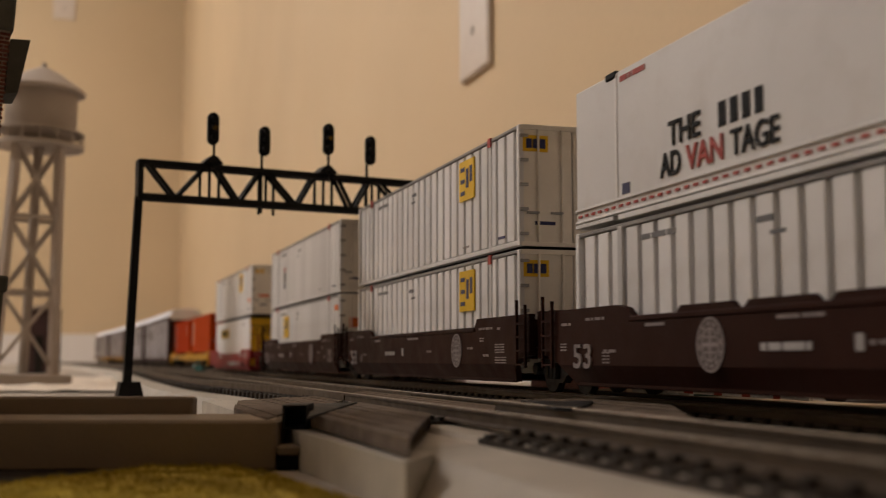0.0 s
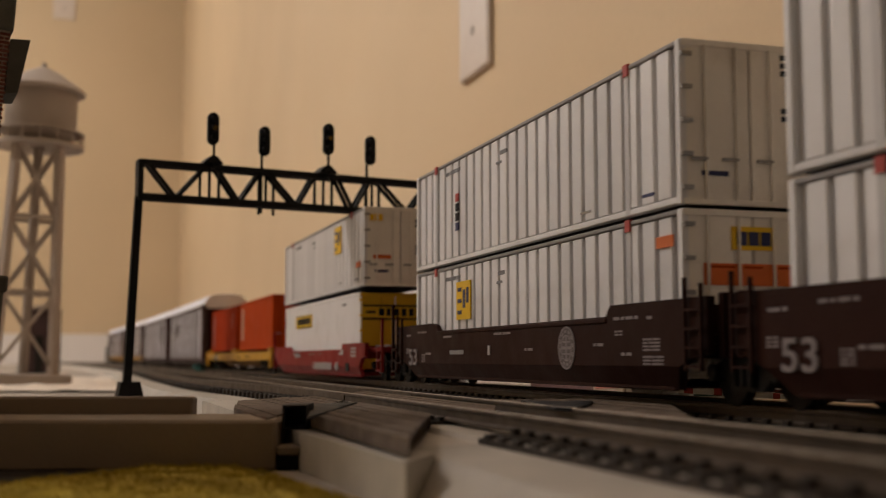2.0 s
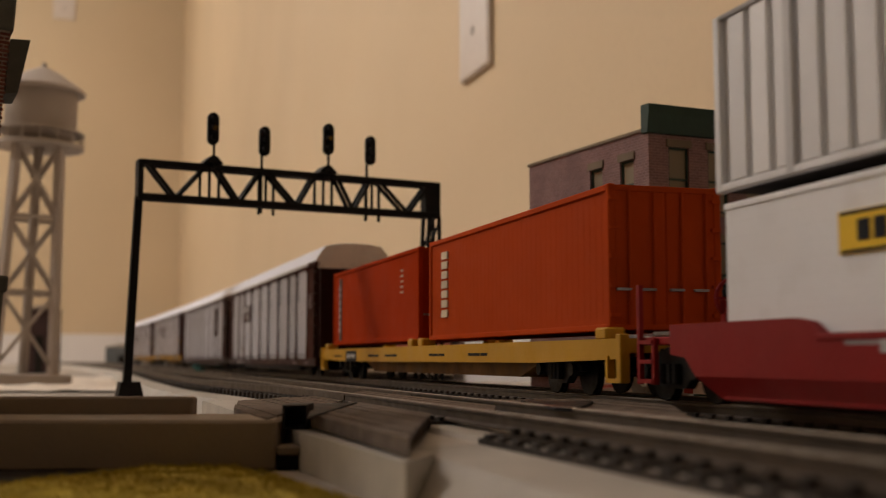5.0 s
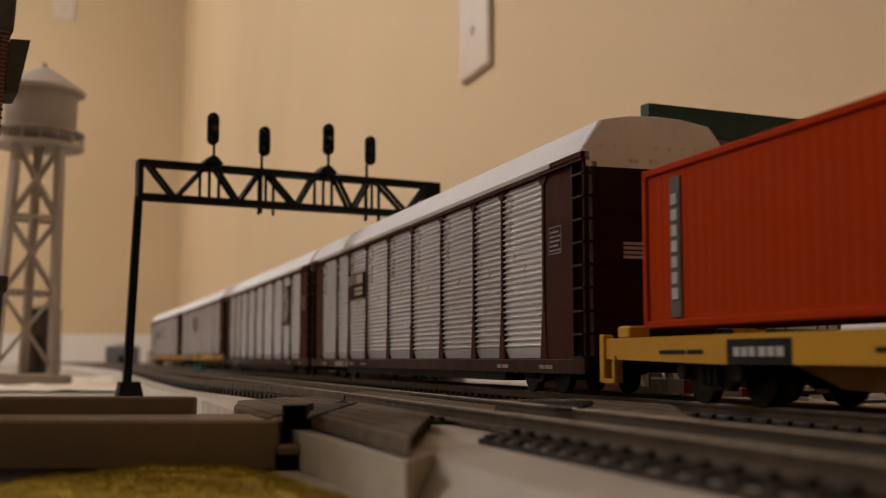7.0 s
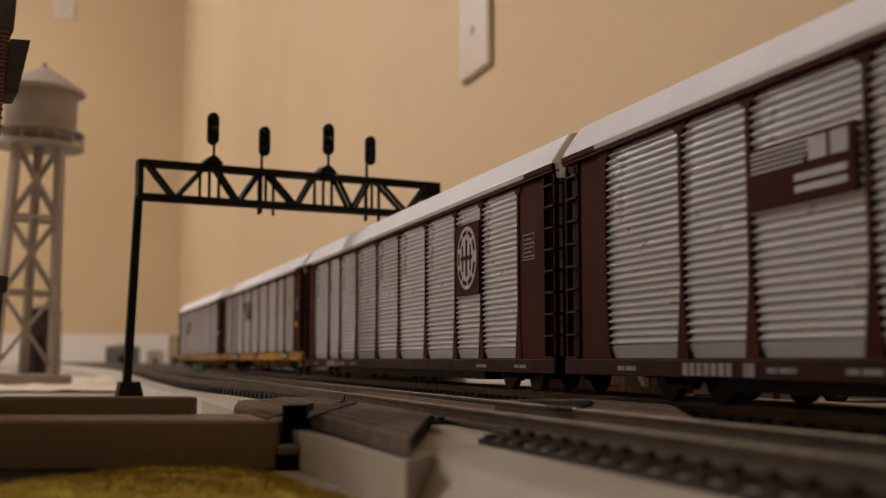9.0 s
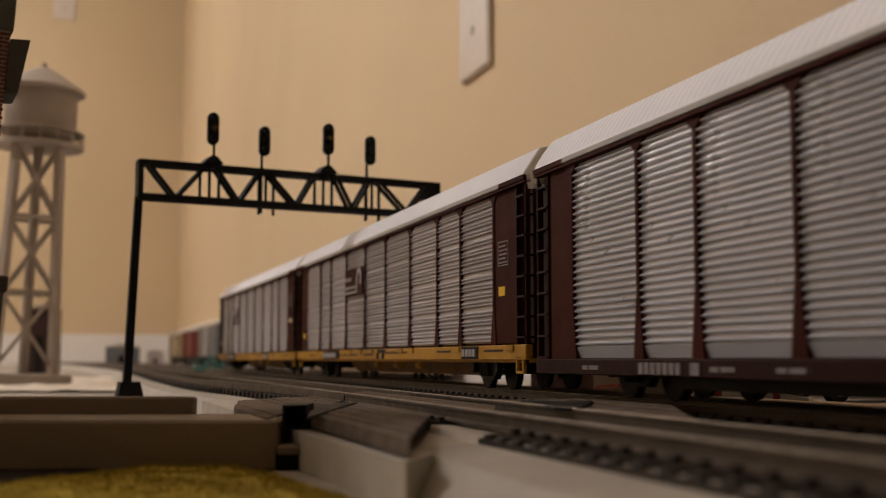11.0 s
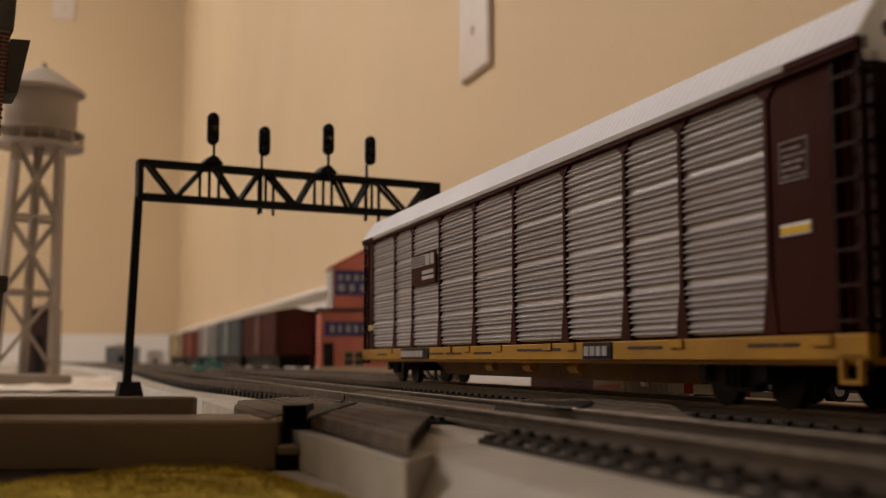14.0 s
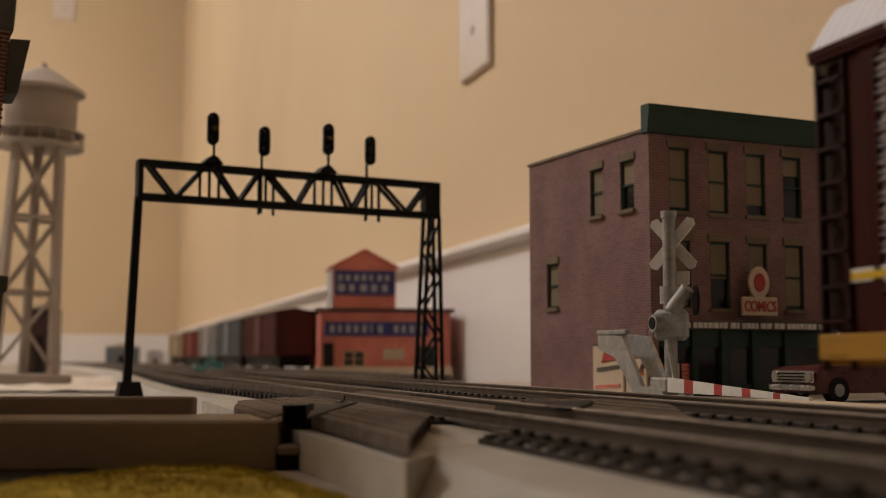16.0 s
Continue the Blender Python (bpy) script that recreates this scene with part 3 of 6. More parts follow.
def well_car(mid, paint, label, low=False, front="joint", rear="joint", seed=1):
    root = rolling("well_car", mid, label, "railway car", "cars of the train")
    r = random.Random(seed)
    top, up = (1.08, 1.30) if low else (1.50, 1.72)
    e = 9.25
    y = 1.5
    fold, base = (0.47, 0.13) if low else (0.62, 0.23)
    outline = [(-e, 0.82), (-8.75, 0.76), (-8.43, fold), (8.34, fold), (8.7, 0.76), (e, 0.82), (e, up), (5.75, up), (5.55, top + 0.02)]
    if not low:
        for c in (3.95, 1.55, -0.55, -2.6):
            outline += [(c + 0.9, top), (c + 0.75, top + 0.11), (c - 0.75, top + 0.11), (c - 0.9, top)] if seed == 1 else []
    outline += [(-5.1, top), (-5.35, up - 0.06), (-5.75, up), (-e, up)]
    for side in (-1, 1):
        part("side_sill", Solid(HO).prism(outline, "y", side * y - 0.07, side * y + 0.07), paint, root)
        lower = Solid(HO).prism([(-8.43, fold), (-8.0, base), (7.9, base), (8.34, fold)], "y", side * y - 0.07, side * y + 0.07)
        lower.v = [(x, v - (0.22 * side if z < 0.3 else 0), z) for x, v, z in lower.v]
        part("lower_sill", lower, paint, root)
    s = Solid(HO)
    s.box(-7.9, 7.8, -1.38, -1.26, base - 0.02, base + 0.07, 0.02)
    s.box(-5.2, 5.6, -1.60, -1.5, top - 0.1, top, 0.02)
    part("side_flange", s, paint, root)
    part("well_floor", Solid(HO).box(-7.9, 7.9, -1.30, 1.30, base + 0.02, 0.28), paint, root)
    for side, kind in ((1, front), (-1, rear)):
        x = side * 8.5
        part("bulkhead", Solid(HO).box(x - 0.15, x + 0.15, -1.42, 1.42, 0.75, up - 0.1), paint, root)
        out = side * (10.75 if kind == "end" else 9.35)
        part("end_platform", Solid(HO).box(min(x, out), max(x, out), -1.30, 1.30, 0.98, 1.12, 0.02), paint, root)
        part("draft_sill", Solid(HO).box(min(x, out), max(x, out), -0.35, 0.35, 0.62, 1.0), paint, root)
        if kind == "end":
            truck(root, side * 9.95)
            coupler(root, out, side)
            rails(root, out, side, paint, up)
        else:
            part("end_wall", Solid(HO).box(out - 0.08, out + 0.08, -1.4, -0.7, 0.75, up + 0.05, 0.02), paint, root)
    if front == "joint":
        truck(root, 9.64)
    for x in () if low else (-8.9, 8.9):
        s = Solid(HO)
        s.box(x - 0.28, x - 0.23, -1.66, -1.60, 0.55, up + 0.32)
        s.box(x + 0.23, x + 0.28, -1.66, -1.60, 0.55, up + 0.2)
        for k in range(4):
            s.box(x - 0.28, x + 0.28, -1.66, -1.61, 0.6 + 0.3 * k, 0.64 + 0.3 * k)
        part("ladder", s, paint, root)
    # lettering on the side: plain bars, the size figure, and the badge
    yy = -1.585
    for k, (x0, zz, ws) in enumerate(((5.9, up - 0.28, (0.25, 0.12, 0.3, 0.12)), (7.2, up - 0.3, (0.2,)), (6.2, 0.80, (0.14, 0.2)),
                                      (5.0, 0.98 if not low else 0.8, (0.12, 0.25)), (-8.3, up - 0.32, (0.3, 0.12)), (-7.1, up - 0.25, (0.2, 0.1, 0.25, 0.12)), (-6.3, 0.86, (0.15, 0.3)),
                                      (-4.6, 1.3 if not low else 0.92, (0.7,)), (-0.6, 1.3 if not low else 0.92, (0.55, 0.5)), (1.4, 0.92, (0.12, 0.3)))):
        if low and (x0 > 4 or x0 < -6):
            continue
        bars(root, x0, zz, ws, 0.055, yy + 0.015, MARK_DULL)
    if not low:
        d = 0.19 if seed == 1 else -0.12
        words(root, "53", -7.83 + d, -7.0 + d, 0.56, 1.03, yy, MARK_DULL, "size_figure")
        for x0, zz, n, wide in ((-6.55 + d, 0.66, 4, 0.3), (7.05, 0.88, 4, 0.62), (7.05, 0.64, 3, 0.75), (-8.35, 0.9, 3, 0.3), (5.95, 1.16, 2, 0.3)):
            for k in range(n):
                a = r.uniform(0.3, 0.6) * wide
                bars(root, x0, zz + 0.06 * k, (a, wide - a - 0.04), 0.032, yy + 0.015, MARK_DULL, 0.04)
        emblem(root, {1: -2.40, 2: 4.15, 3: 3.75}[seed], 0.96, yy, 0.42, 0.43, MARK_DULL)
        bars(root, {1: -1.0, 2: -3.2, 3: -4.0}[seed], 0.86, (0.14, 0.3, 0.5, 0.1) if seed == 1 else (0.1, 0.12, 0.12, 0.1, 0.12, 0.1, 0.1), 0.11, yy, MARK_WHITE)
        bars(root, {1: 1.15, 2: -1.2, 3: -1.0}[seed], 0.84, (0.16,), 0.22, yy, MARK_WHITE)
    else:
        for k in range(4):
            decal(root, 0.25, 0.85, 0.34 + 0.075 * k, 0.385 + 0.075 * k, yy + 0.02, MARK_WHITE)
        bars(root, 0.98, 0.34, (0.26, 0.26, 0.26, 0.26, 0.26, 0.26, 0.2, 0.26, 0.26), 0.27, yy, MARK_WHITE, 0.08)
        words(root, "48", 4.5, 5.1, 0.32, 0.62, yy, MARK_WHITE, "size_figure")
        bars(root, 6.3, 0.30, (0.55,), 0.3, yy, MARK_BLACK)
        bars(root, -3.9, 0.82, (0.22, 0.22, 0.22, 0.1, 0.3), 0.16, yy, MARK_WHITE)
        bars(root, 5.2, 0.9, (0.3, 0.35), 0.2, yy, MARK_WHITE)
        for k in range(3):
            bars(root, 7.2, 0.82 + 0.13 * k, (0.75,), 0.07, yy, MARK_WHITE)
    return root


def rails(root, x, side, paint, up):
    """Hand rails, steps and the hand brake at an open end."""
    for y in (-1.35, 1.35):
        s = Solid(HO)
        s.bar((x, y, 0.3), (x, y, up + 0.75), 0.09, 0.09)
        s.bar((x - side * 0.55, y, 0.3), (x - side * 0.55, y, 1.1), 0.09, 0.09)
        for zz in (0.32, 0.66, 1.0):
            s.box(min(x, x - side * 0.55), max(x, x - side * 0.55), y - 0.07, y + 0.07, zz, zz + 0.07)
        part("step", s, paint, root)
    s = Solid(HO)
    s.bar((x - side * 0.12, 0.55, 1.0), (x - side * 0.12, 0.55, 2.1), 0.12, 0.12)
    s.box(x - 0.2, x + 0.06, 0.35, 0.85, 1.35, 1.85, 0.04)
    for k in range(16):
        a, b = 2 * math.pi * k / 16, 2 * math.pi * (k + 1) / 16
        s.bar((x + side * 0.1, 0.6 + 0.36 * math.cos(a), 1.85 + 0.36 * math.sin(a)), (x + side * 0.1, 0.6 + 0.36 * math.cos(b), 1.85 + 0.36 * math.sin(b)), 0.06, 0.06)
        if k % 4 == 0:
            s.bar((x + side * 0.1, 0.6, 1.85), (x + side * 0.1, 0.6 + 0.36 * math.cos(a), 1.85 + 0.36 * math.sin(a)), 0.05, 0.05)
    part("hand_brake", s, paint, root)
    part("walkway", Solid(HO).box(min(x, x - side * 1.9), max(x, x - side * 1.9), -1.1, 1.1, 1.16, 1.22), STEEL, root, "grey grating walkway")


A, B, C, D, E2, E1 = -0.1557, -0.378, -0.599, -0.862, -1.2250, -1.0725
LOW, HIGH = 0.42, 3.32
well_car(A, WELL_BROWN, "dark brown articulated well car unit with white badge and lettering", seed=1)
well_car(B, WELL_BROWN, "dark brown articulated well car unit with white round badge", seed=2)
well_car(C, WELL_BROWN, "dark brown end unit of the articulated well car", rear="end", seed=3)
well_car(D, WELL_RED, "red well car with white lettering and hand rails", low=True, front="end", rear="end", seed=4)

# A: ribbed container below, smooth one with a slogan above
c = ribbed_container(A, LOW, "white ribbed container in the brown well car", red=False)
small_marks(c, LOW, 2.83, 1)
c = rolling("container", A, "smooth white container with black and red slogan on its side", "container", "containers on the train")
part("shell", Solid(HO).box(-8.07, 8.05, -1.30, 1.30, HIGH + 0.1, HIGH + 2.83, 0.03), CONTAINER, c)
part("bottom_rail", Solid(HO).box(-8.07, -6.3, -1.335, 1.30, HIGH + 0.02, HIGH + 0.1, 0.01), CONTAINER, c)
part("bottom_rail", Solid(HO).box(-6.1, 8.05, -1.335, 1.30, HIGH, HIGH + 0.1, 0.01), CONTAINER, c)
for z in (HIGH + 0.12, HIGH + 0.36):
    part("trim_strip", Solid(HO).box(-8.05, 8.05, -1.345, -1.29, z, z + 0.05, 0.01), CONTAINER, c)
dash = Solid(HO)
for k in range(52):
    dash.box(-7.95 + 0.31 * k, -7.80 + 0.31 * k, -1.325, -1.29, HIGH + 0.235, HIGH + 0.285)
part("reflector_strip", dash, MARK_RED, c)
part("lifting_post", Solid(HO).box(-6.22, -6.14, -1.315, -1.29, HIGH + 0.1, HIGH + 2.8), CONTAINER, c)
part("corner_casting", Solid(HO).box(-6.6, -6.15, -1.34, -1.2, HIGH + 2.72, HIGH + 2.86, 0.03), MARK_BLACK, c)
words(c, "THE", -4.12, -3.05, 4.36, 4.78, -1.31, MARK_BLACK)
bars(c, -2.48, 4.38, (0.22, 0.22, 0.22, 0.22), 0.40, -1.31, MARK_BLACK, 0.13)
words(c, "AD", -4.43, -3.72, 3.85, 4.27, -1.31, MARK_BLACK)
words(c, "VAN", -3.52, -2.35, 3.85, 4.27, -1.31, MARK_RED)
words(c, "TAGE", -2.12, -0.80, 3.85, 4.27, -1.31, MARK_BLACK)
bars(c, -6.0, 5.92, (0.3, 0.1, 0.5), 0.1, -1.31, MARK_RED)
bars(c, -5.95, 3.78, (0.3,), 0.2, -1.31, LOGO_BLUE)

# B: two ribbed containers with yellow badges
for z in (LOW, HIGH):
    c = ribbed_container(B, z, "white ribbed container with yellow badges on side and end")
    yellow_badge(c, 3.70, z + 1.55, 1.2, 1.05)
    end_badge(c, 8.075, -1.24, z + 2.2, 0.62, 0.38)
    small_marks(c, z, 2.83, int(z * 10))
    for k in range(2):
        part("lettering", Solid(HO).box(8.085, 8.10, 0.62, 1.1, z + 2.28 + 0.15 * k, z + 2.38 + 0.15 * k), MARK_GREY, c)
    if z == HIGH:
        part("label", Solid(HO).box(8.085, 8.10, 0.75, 1.12, z + 1.3, z + 1.6), MARK_GREY, c)
# C: lower one badged near its tail, upper one plain with a narrow mark
c = ribbed_container(C, LOW, "white ribbed container with yellow badge and orange label")
yellow_badge(c, -4.15, LOW + 1.35, 1.15, 1.0)
decal(c, 7.15, 7.75, LOW + 2.22, LOW + 2.42, -1.33, MARK_ORANGE, "label")
end_badge(c, 8.075, -0.42, LOW + 2.15, 0.85, 0.40)
part("label", Solid(HO).box(8.075, 8.10, -0.95, 1.15, LOW + 1.55, LOW + 1.92), MARK_ORANGE, c)
for k, w in enumerate((0.5, 0.36, 0.62)):
    part("lettering", Solid(HO).box(8.08, 8.105, -0.85 + 0.66 * k, -0.85 + 0.66 * k + w, LOW + 1.84, LOW + 1.88), ORANGE_LIGHT, c)
small_marks(c, LOW, 2.83, 5)
c = ribbed_container(C, HIGH, "white ribbed container with narrow upright lettering")
for k, m in enumerate((MARK_RED, MARK_BLACK, MARK_BLACK, LOGO_BLUE)):
    decal(c, -4.25, -4.0, HIGH + 1.62 - 0.26 * k, HIGH + 1.83 - 0.26 * k, -1.34, m)
small_marks(c, HIGH, 2.83, 6)
for z in (2.30, 2.44, 2.58, 1.50, 1.64):
    for y in (0.62, 0.80, 0.98):
        part("lettering", Solid(HO).box(8.085, 8.10, y, y + 0.13, HIGH + z, HIGH + z + 0.09), MARK_BLACK, c)
# D: smooth white one with yellow end below, ribbed one above
c = rolling("container", D, "smooth white container with yellow doors and yellow name board", "container", "containers on the train")
part("shell", Solid(HO).box(-7.9, 7.42, -1.295, 1.295, LOW - 0.05, 3.12, 0.03), CONTAINER, c)
seams = Solid(HO)
for k in range(10):
    seams.box(-7.88, 7.40, -1.299, -1.28, 0.75 + 0.23 * k, 0.762 + 0.23 * k)
part("seam", seams, CONTAINER, c)
part("top_rail", Solid(HO).box(-7.9, 7.42, -1.32, -1.2, 3.03, 3.14, 0.02), CONTAINER, c)
doors(c, 7.42, 1.295, LOW - 0.05, 3.5 - LOW - 0.33, LOGO_YELLOW, (0.6,))
plate = decal(c, -5.0, -1.4, 2.1, 2.66, -1.30, LOGO_YELLOW, "name_board", 0.03)
bars(plate, -4.6, 2.25, (0.25, 0.25, 0.1, 0.5, 0.45, 0.5, 0.45), 0.28, -1.335, MARK_BLACK, 0.08)
decal(plate, -4.95, -1.45, 2.61, 2.65, -1.325, MARK_BLACK, "board_edge")
decal(plate, -4.95, -1.45, 2.11, 2.15, -1.325, MARK_BLACK, "board_edge")
plate = part("name_board", Solid(HO).box(7.44, 7.48, -1.2, 1.2, 2.2, 2.65), LOGO_YELLOW, c)
s = Solid(HO)
s.box(7.44, 7.50, -1.2, 1.2, 2.62, 2.68)
s.box(7.44, 7.50, -1.2, 1.2, 2.16, 2.22)
for k, w in enumerate((0.26, 0.2, 0.24, 0.24, 0.24, 0.24)):
    s.box(7.44, 7.50, -0.62 + 0.28 * k, -0.62 + 0.28 * k + w * 0.75, 2.29, 2.56)
s.box(7.44, 7.50, -1.1, -0.75, 2.38, 2.46)
part("board_shape", s, MARK_BLACK, plate)
bars(c, 4.6, 2.75, (0.5,), 0.07, -1.31, MARK_BLACK)
c = ribbed_container(D, HIGH, "worn white ribbed container with yellow badge above the red car")
yellow_badge(c, 3.25, HIGH + 1.5, 1.1, 1.05)
decal(c, 6.9, 7.5, HIGH + 0.72, HIGH + 0.92, -1.34, MARK_ORANGE, "label")
end_badge(c, 8.075, -1.2, HIGH + 2.25, 0.6, 0.42, CONTAINER_END, LOGO_YELLOW)
part("label", Solid(HO).box(8.07, 8.11, -1.0, -0.35, HIGH + 0.98, HIGH + 1.12), MARK_ORANGE, c)
for k in range(2):
    part("lettering", Solid(HO).box(8.07, 8.10, 0.55, 1.05, HIGH + 2.15 + 0.16 * k, HIGH + 2.27 + 0.16 * k), MARK_BLACK, c)
part("label", Solid(HO).box(8.07, 8.10, 0.55, 1.0, HIGH + 1.15, HIGH + 1.5), STEEL, c)
part("label", Solid(HO).box(8.07, 8.10, 0.72, 1.0, HIGH + 0.55, HIGH + 0.9), STEEL, c)
small_marks(c, HIGH, 2.83, 8)

# yellow flat car with two orange containers
F = rolling("flat_car", -1.1515, "long yellow flat car with black patches carrying orange containers", "railway car", "cars of the train")
L = 13.75
for y in (-1.36, 1.36):
    part("side_sill", Solid(HO).prism([(-L, 1.12), (-L, 0.74), (-9.6, 0.66), (9.6, 0.66), (L, 0.74), (L, 1.12)], "y", y - 0.06, y + 0.06), YELLOW, F)
part("deck", Solid(HO).box(-L, L, -1.36, 1.36, 1.0, 1.12), YELLOW, F)
part("centre_sill", Solid(HO).prism([(-9.2, 1.0), (-8.6, 0.70), (-7.2, 0.32), (7.2, 0.32), (8.6, 0.70), (9.2, 1.0)], "y", -0.85, 0.85), SHADED_YELLOW, F)
for x in (-12.9, -0.55, 0.55, 12.9):
    for y in (-1.2, 1.2):
        part("pedestal", Solid(HO).box(x - 0.25, x + 0.25, y - 0.22, y + 0.2, 1.1, 1.34, 0.04), YELLOW, F)
for x in (-L, L):
    s = Solid(HO)
    for y in (-1.36, 1.36):
        s.box(x - 0.1, x + 0.1, y - 0.1, y + 0.1, 0.3, 1.2, 0.02)
        s.box(x - 0.55 if x > 0 else x + 0.45, x - 0.45 if x > 0 else x + 0.55, y - 0.1, y + 0.06, 0.3, 0.8)
        s.box(min(x, x - math.copysign(0.5, x)), max(x, x - math.copysign(0.5, x)), y - 0.1, y + 0.06, 0.3, 0.38)
    s.box(x - 0.12, x + 0.12, -1.4, 1.4, 0.85, 1.12)
    part("end_frame", s, YELLOW, F)
    truck(F, math.copysign(10.2, x))
    coupler(F, x, math.copysign(1, x))
decal(F, -9.3, -7.6, 0.66, 1.04, -1.42, MARK_BLACK, "number_patch")
bars(F, -9.1, 0.78, (0.16, 0.16, 0.16, 0.0, 0.18, 0.18, 0.18), 0.14, -1.435, MARK_WHITE, 0.05)
for x in (-11.5, -5.8, -3.5, 1.5, 5.0):
    bars(F, x, 0.82, (0.9, 0.5), 0.07, -1.425, MARK_BLACK)
for mid, first in ((E2, True), (E1, False)):
    c = rolling("container", mid, "orange forty foot container with blue lettering strip" if first else "orange forty foot container with faded lettering", "container", "containers on the train")
    h = 6.06
    paint = ORANGE if first else ORANGE_LIGHT
    part("shell", Solid(HO).box(-h + 0.03, h - 0.03, -1.17, 1.17, 1.30, 4.08), paint, c)
    s = Solid(HO)
    for k in range(40):
        s.box(-h + 0.3 + 0.29 * k, -h + 0.43 + 0.29 * k, -1.173, -1.15, 1.5, 3.95)
    part("corrugation", s, paint, c)
    for z in (1.28, 3.98):
        part("side_rail", Solid(HO).box(-h, h, -1.22, -1.10, z, z + 0.13, 0.02), paint, c)
    for x in (-h + 0.07, h - 0.07):
        for y in (-1.14, 1.14):
            part("corner_post", Solid(HO).box(x - 0.08, x + 0.08, y - 0.08, y + 0.08, 1.28, 4.12, 0.02), paint, c)
    doors(c, h - 0.02, 1.17, 1.30, 2.8, paint)
    if first:
        decal(c, -5.05, -4.70, 1.45, 3.85, -1.19, SLATE, "name_strip")
        for k in range(7):
            decal(c, -4.98, -4.78, 1.75 + 0.27 * k, 1.94 + 0.27 * k, -1.21, MARK_WHITE, "name_shape")
        for k in range(5):
            bars(c, 3.9, 3.5 - 0.17 * k, (0.16, 0.1), 0.06, -1.185, SIGN_CREAM)
    else:
        for k in range(7):
            decal(c, -4.9, -4.35, 1.9 + 0.27 * k, 2.1 + 0.27 * k, -1.2, SIGN_CREAM, "name_shape")

# autoracks
POSTS = (-12.42, -9.52, -7.46, -4.73, -1.78, 1.01, 3.95, 6.70, 8.76, 11.3)
RACK_PANELS = {}


def rack_panel(x0, x1, z0, z1):
    """A steel side panel pressed into horizontal ridges, in bands with a plain joint between."""
    key = (round(x1 - x0, 2), z0, z1)
    if key not in RACK_PANELS:
        w = x1 - x0 - 0.10
        band = (z1 - z0) / 4
        p = band * 0.236
        y = -1.49
        prof = []
        even = 28 if z0 < 1 else 0
        for k in range(even):
            a, q = z0 + 0.26 + k * (z1 - z0 - 0.26) / even, (z1 - z0 - 0.26) / even
            if k == 0:
                prof.append((y + 0.05, z0))
                prof.append((y - 0.03, z0 + 0.25))
            prof += [(y + 0.025, a), (y + 0.025, a + q * 0.12), (y - 0.045, a + q * 0.30), (y - 0.050, a + q * 0.44), (y + 0.010, a + q * 0.74), (y + 0.015, a + q * 0.97)]
        for k in range(0 if even else 16):
            a = z0 + (k // 4) * band + (k % 4) * p + band * 0.02
            prof += [(y + 0.03, a), (y + 0.03, a + p * 0.08), (y - 0.048, a + p * 0.16), (y - 0.050, a + p * 0.24), (y + 0.004, a + p * 0.40), (y + 0.004, a + p * 0.50), (y - 0.044, a + p * 0.57), (y - 0.046, a + p * 0.64), (y + 0.006, a + p * 0.84), (y + 0.010, a + p * 0.98)]
            if k % 4 == 3:
                prof += [(y + 0.012, a + p), (y + 0.016, a + p + band * 0.05)]
        prof.append((y, z1))
        s = Solid(HO)
        k = len(prof)
        vs = [(x, yy, z) for x in (-w / 2, w / 2) for yy, z in prof] + [(x, y + 0.1, z) for x in (-w / 2, w / 2) for z in (z0, z1)]
        fs = [(i, i + 1, k + i + 1, k + i) for i in range(k - 1)]
        s.add(vs, fs)
        RACK_PANELS[key] = s.mesh("panel", ALU if even else ALU_WORN)
    return RACK_PANELS[key]


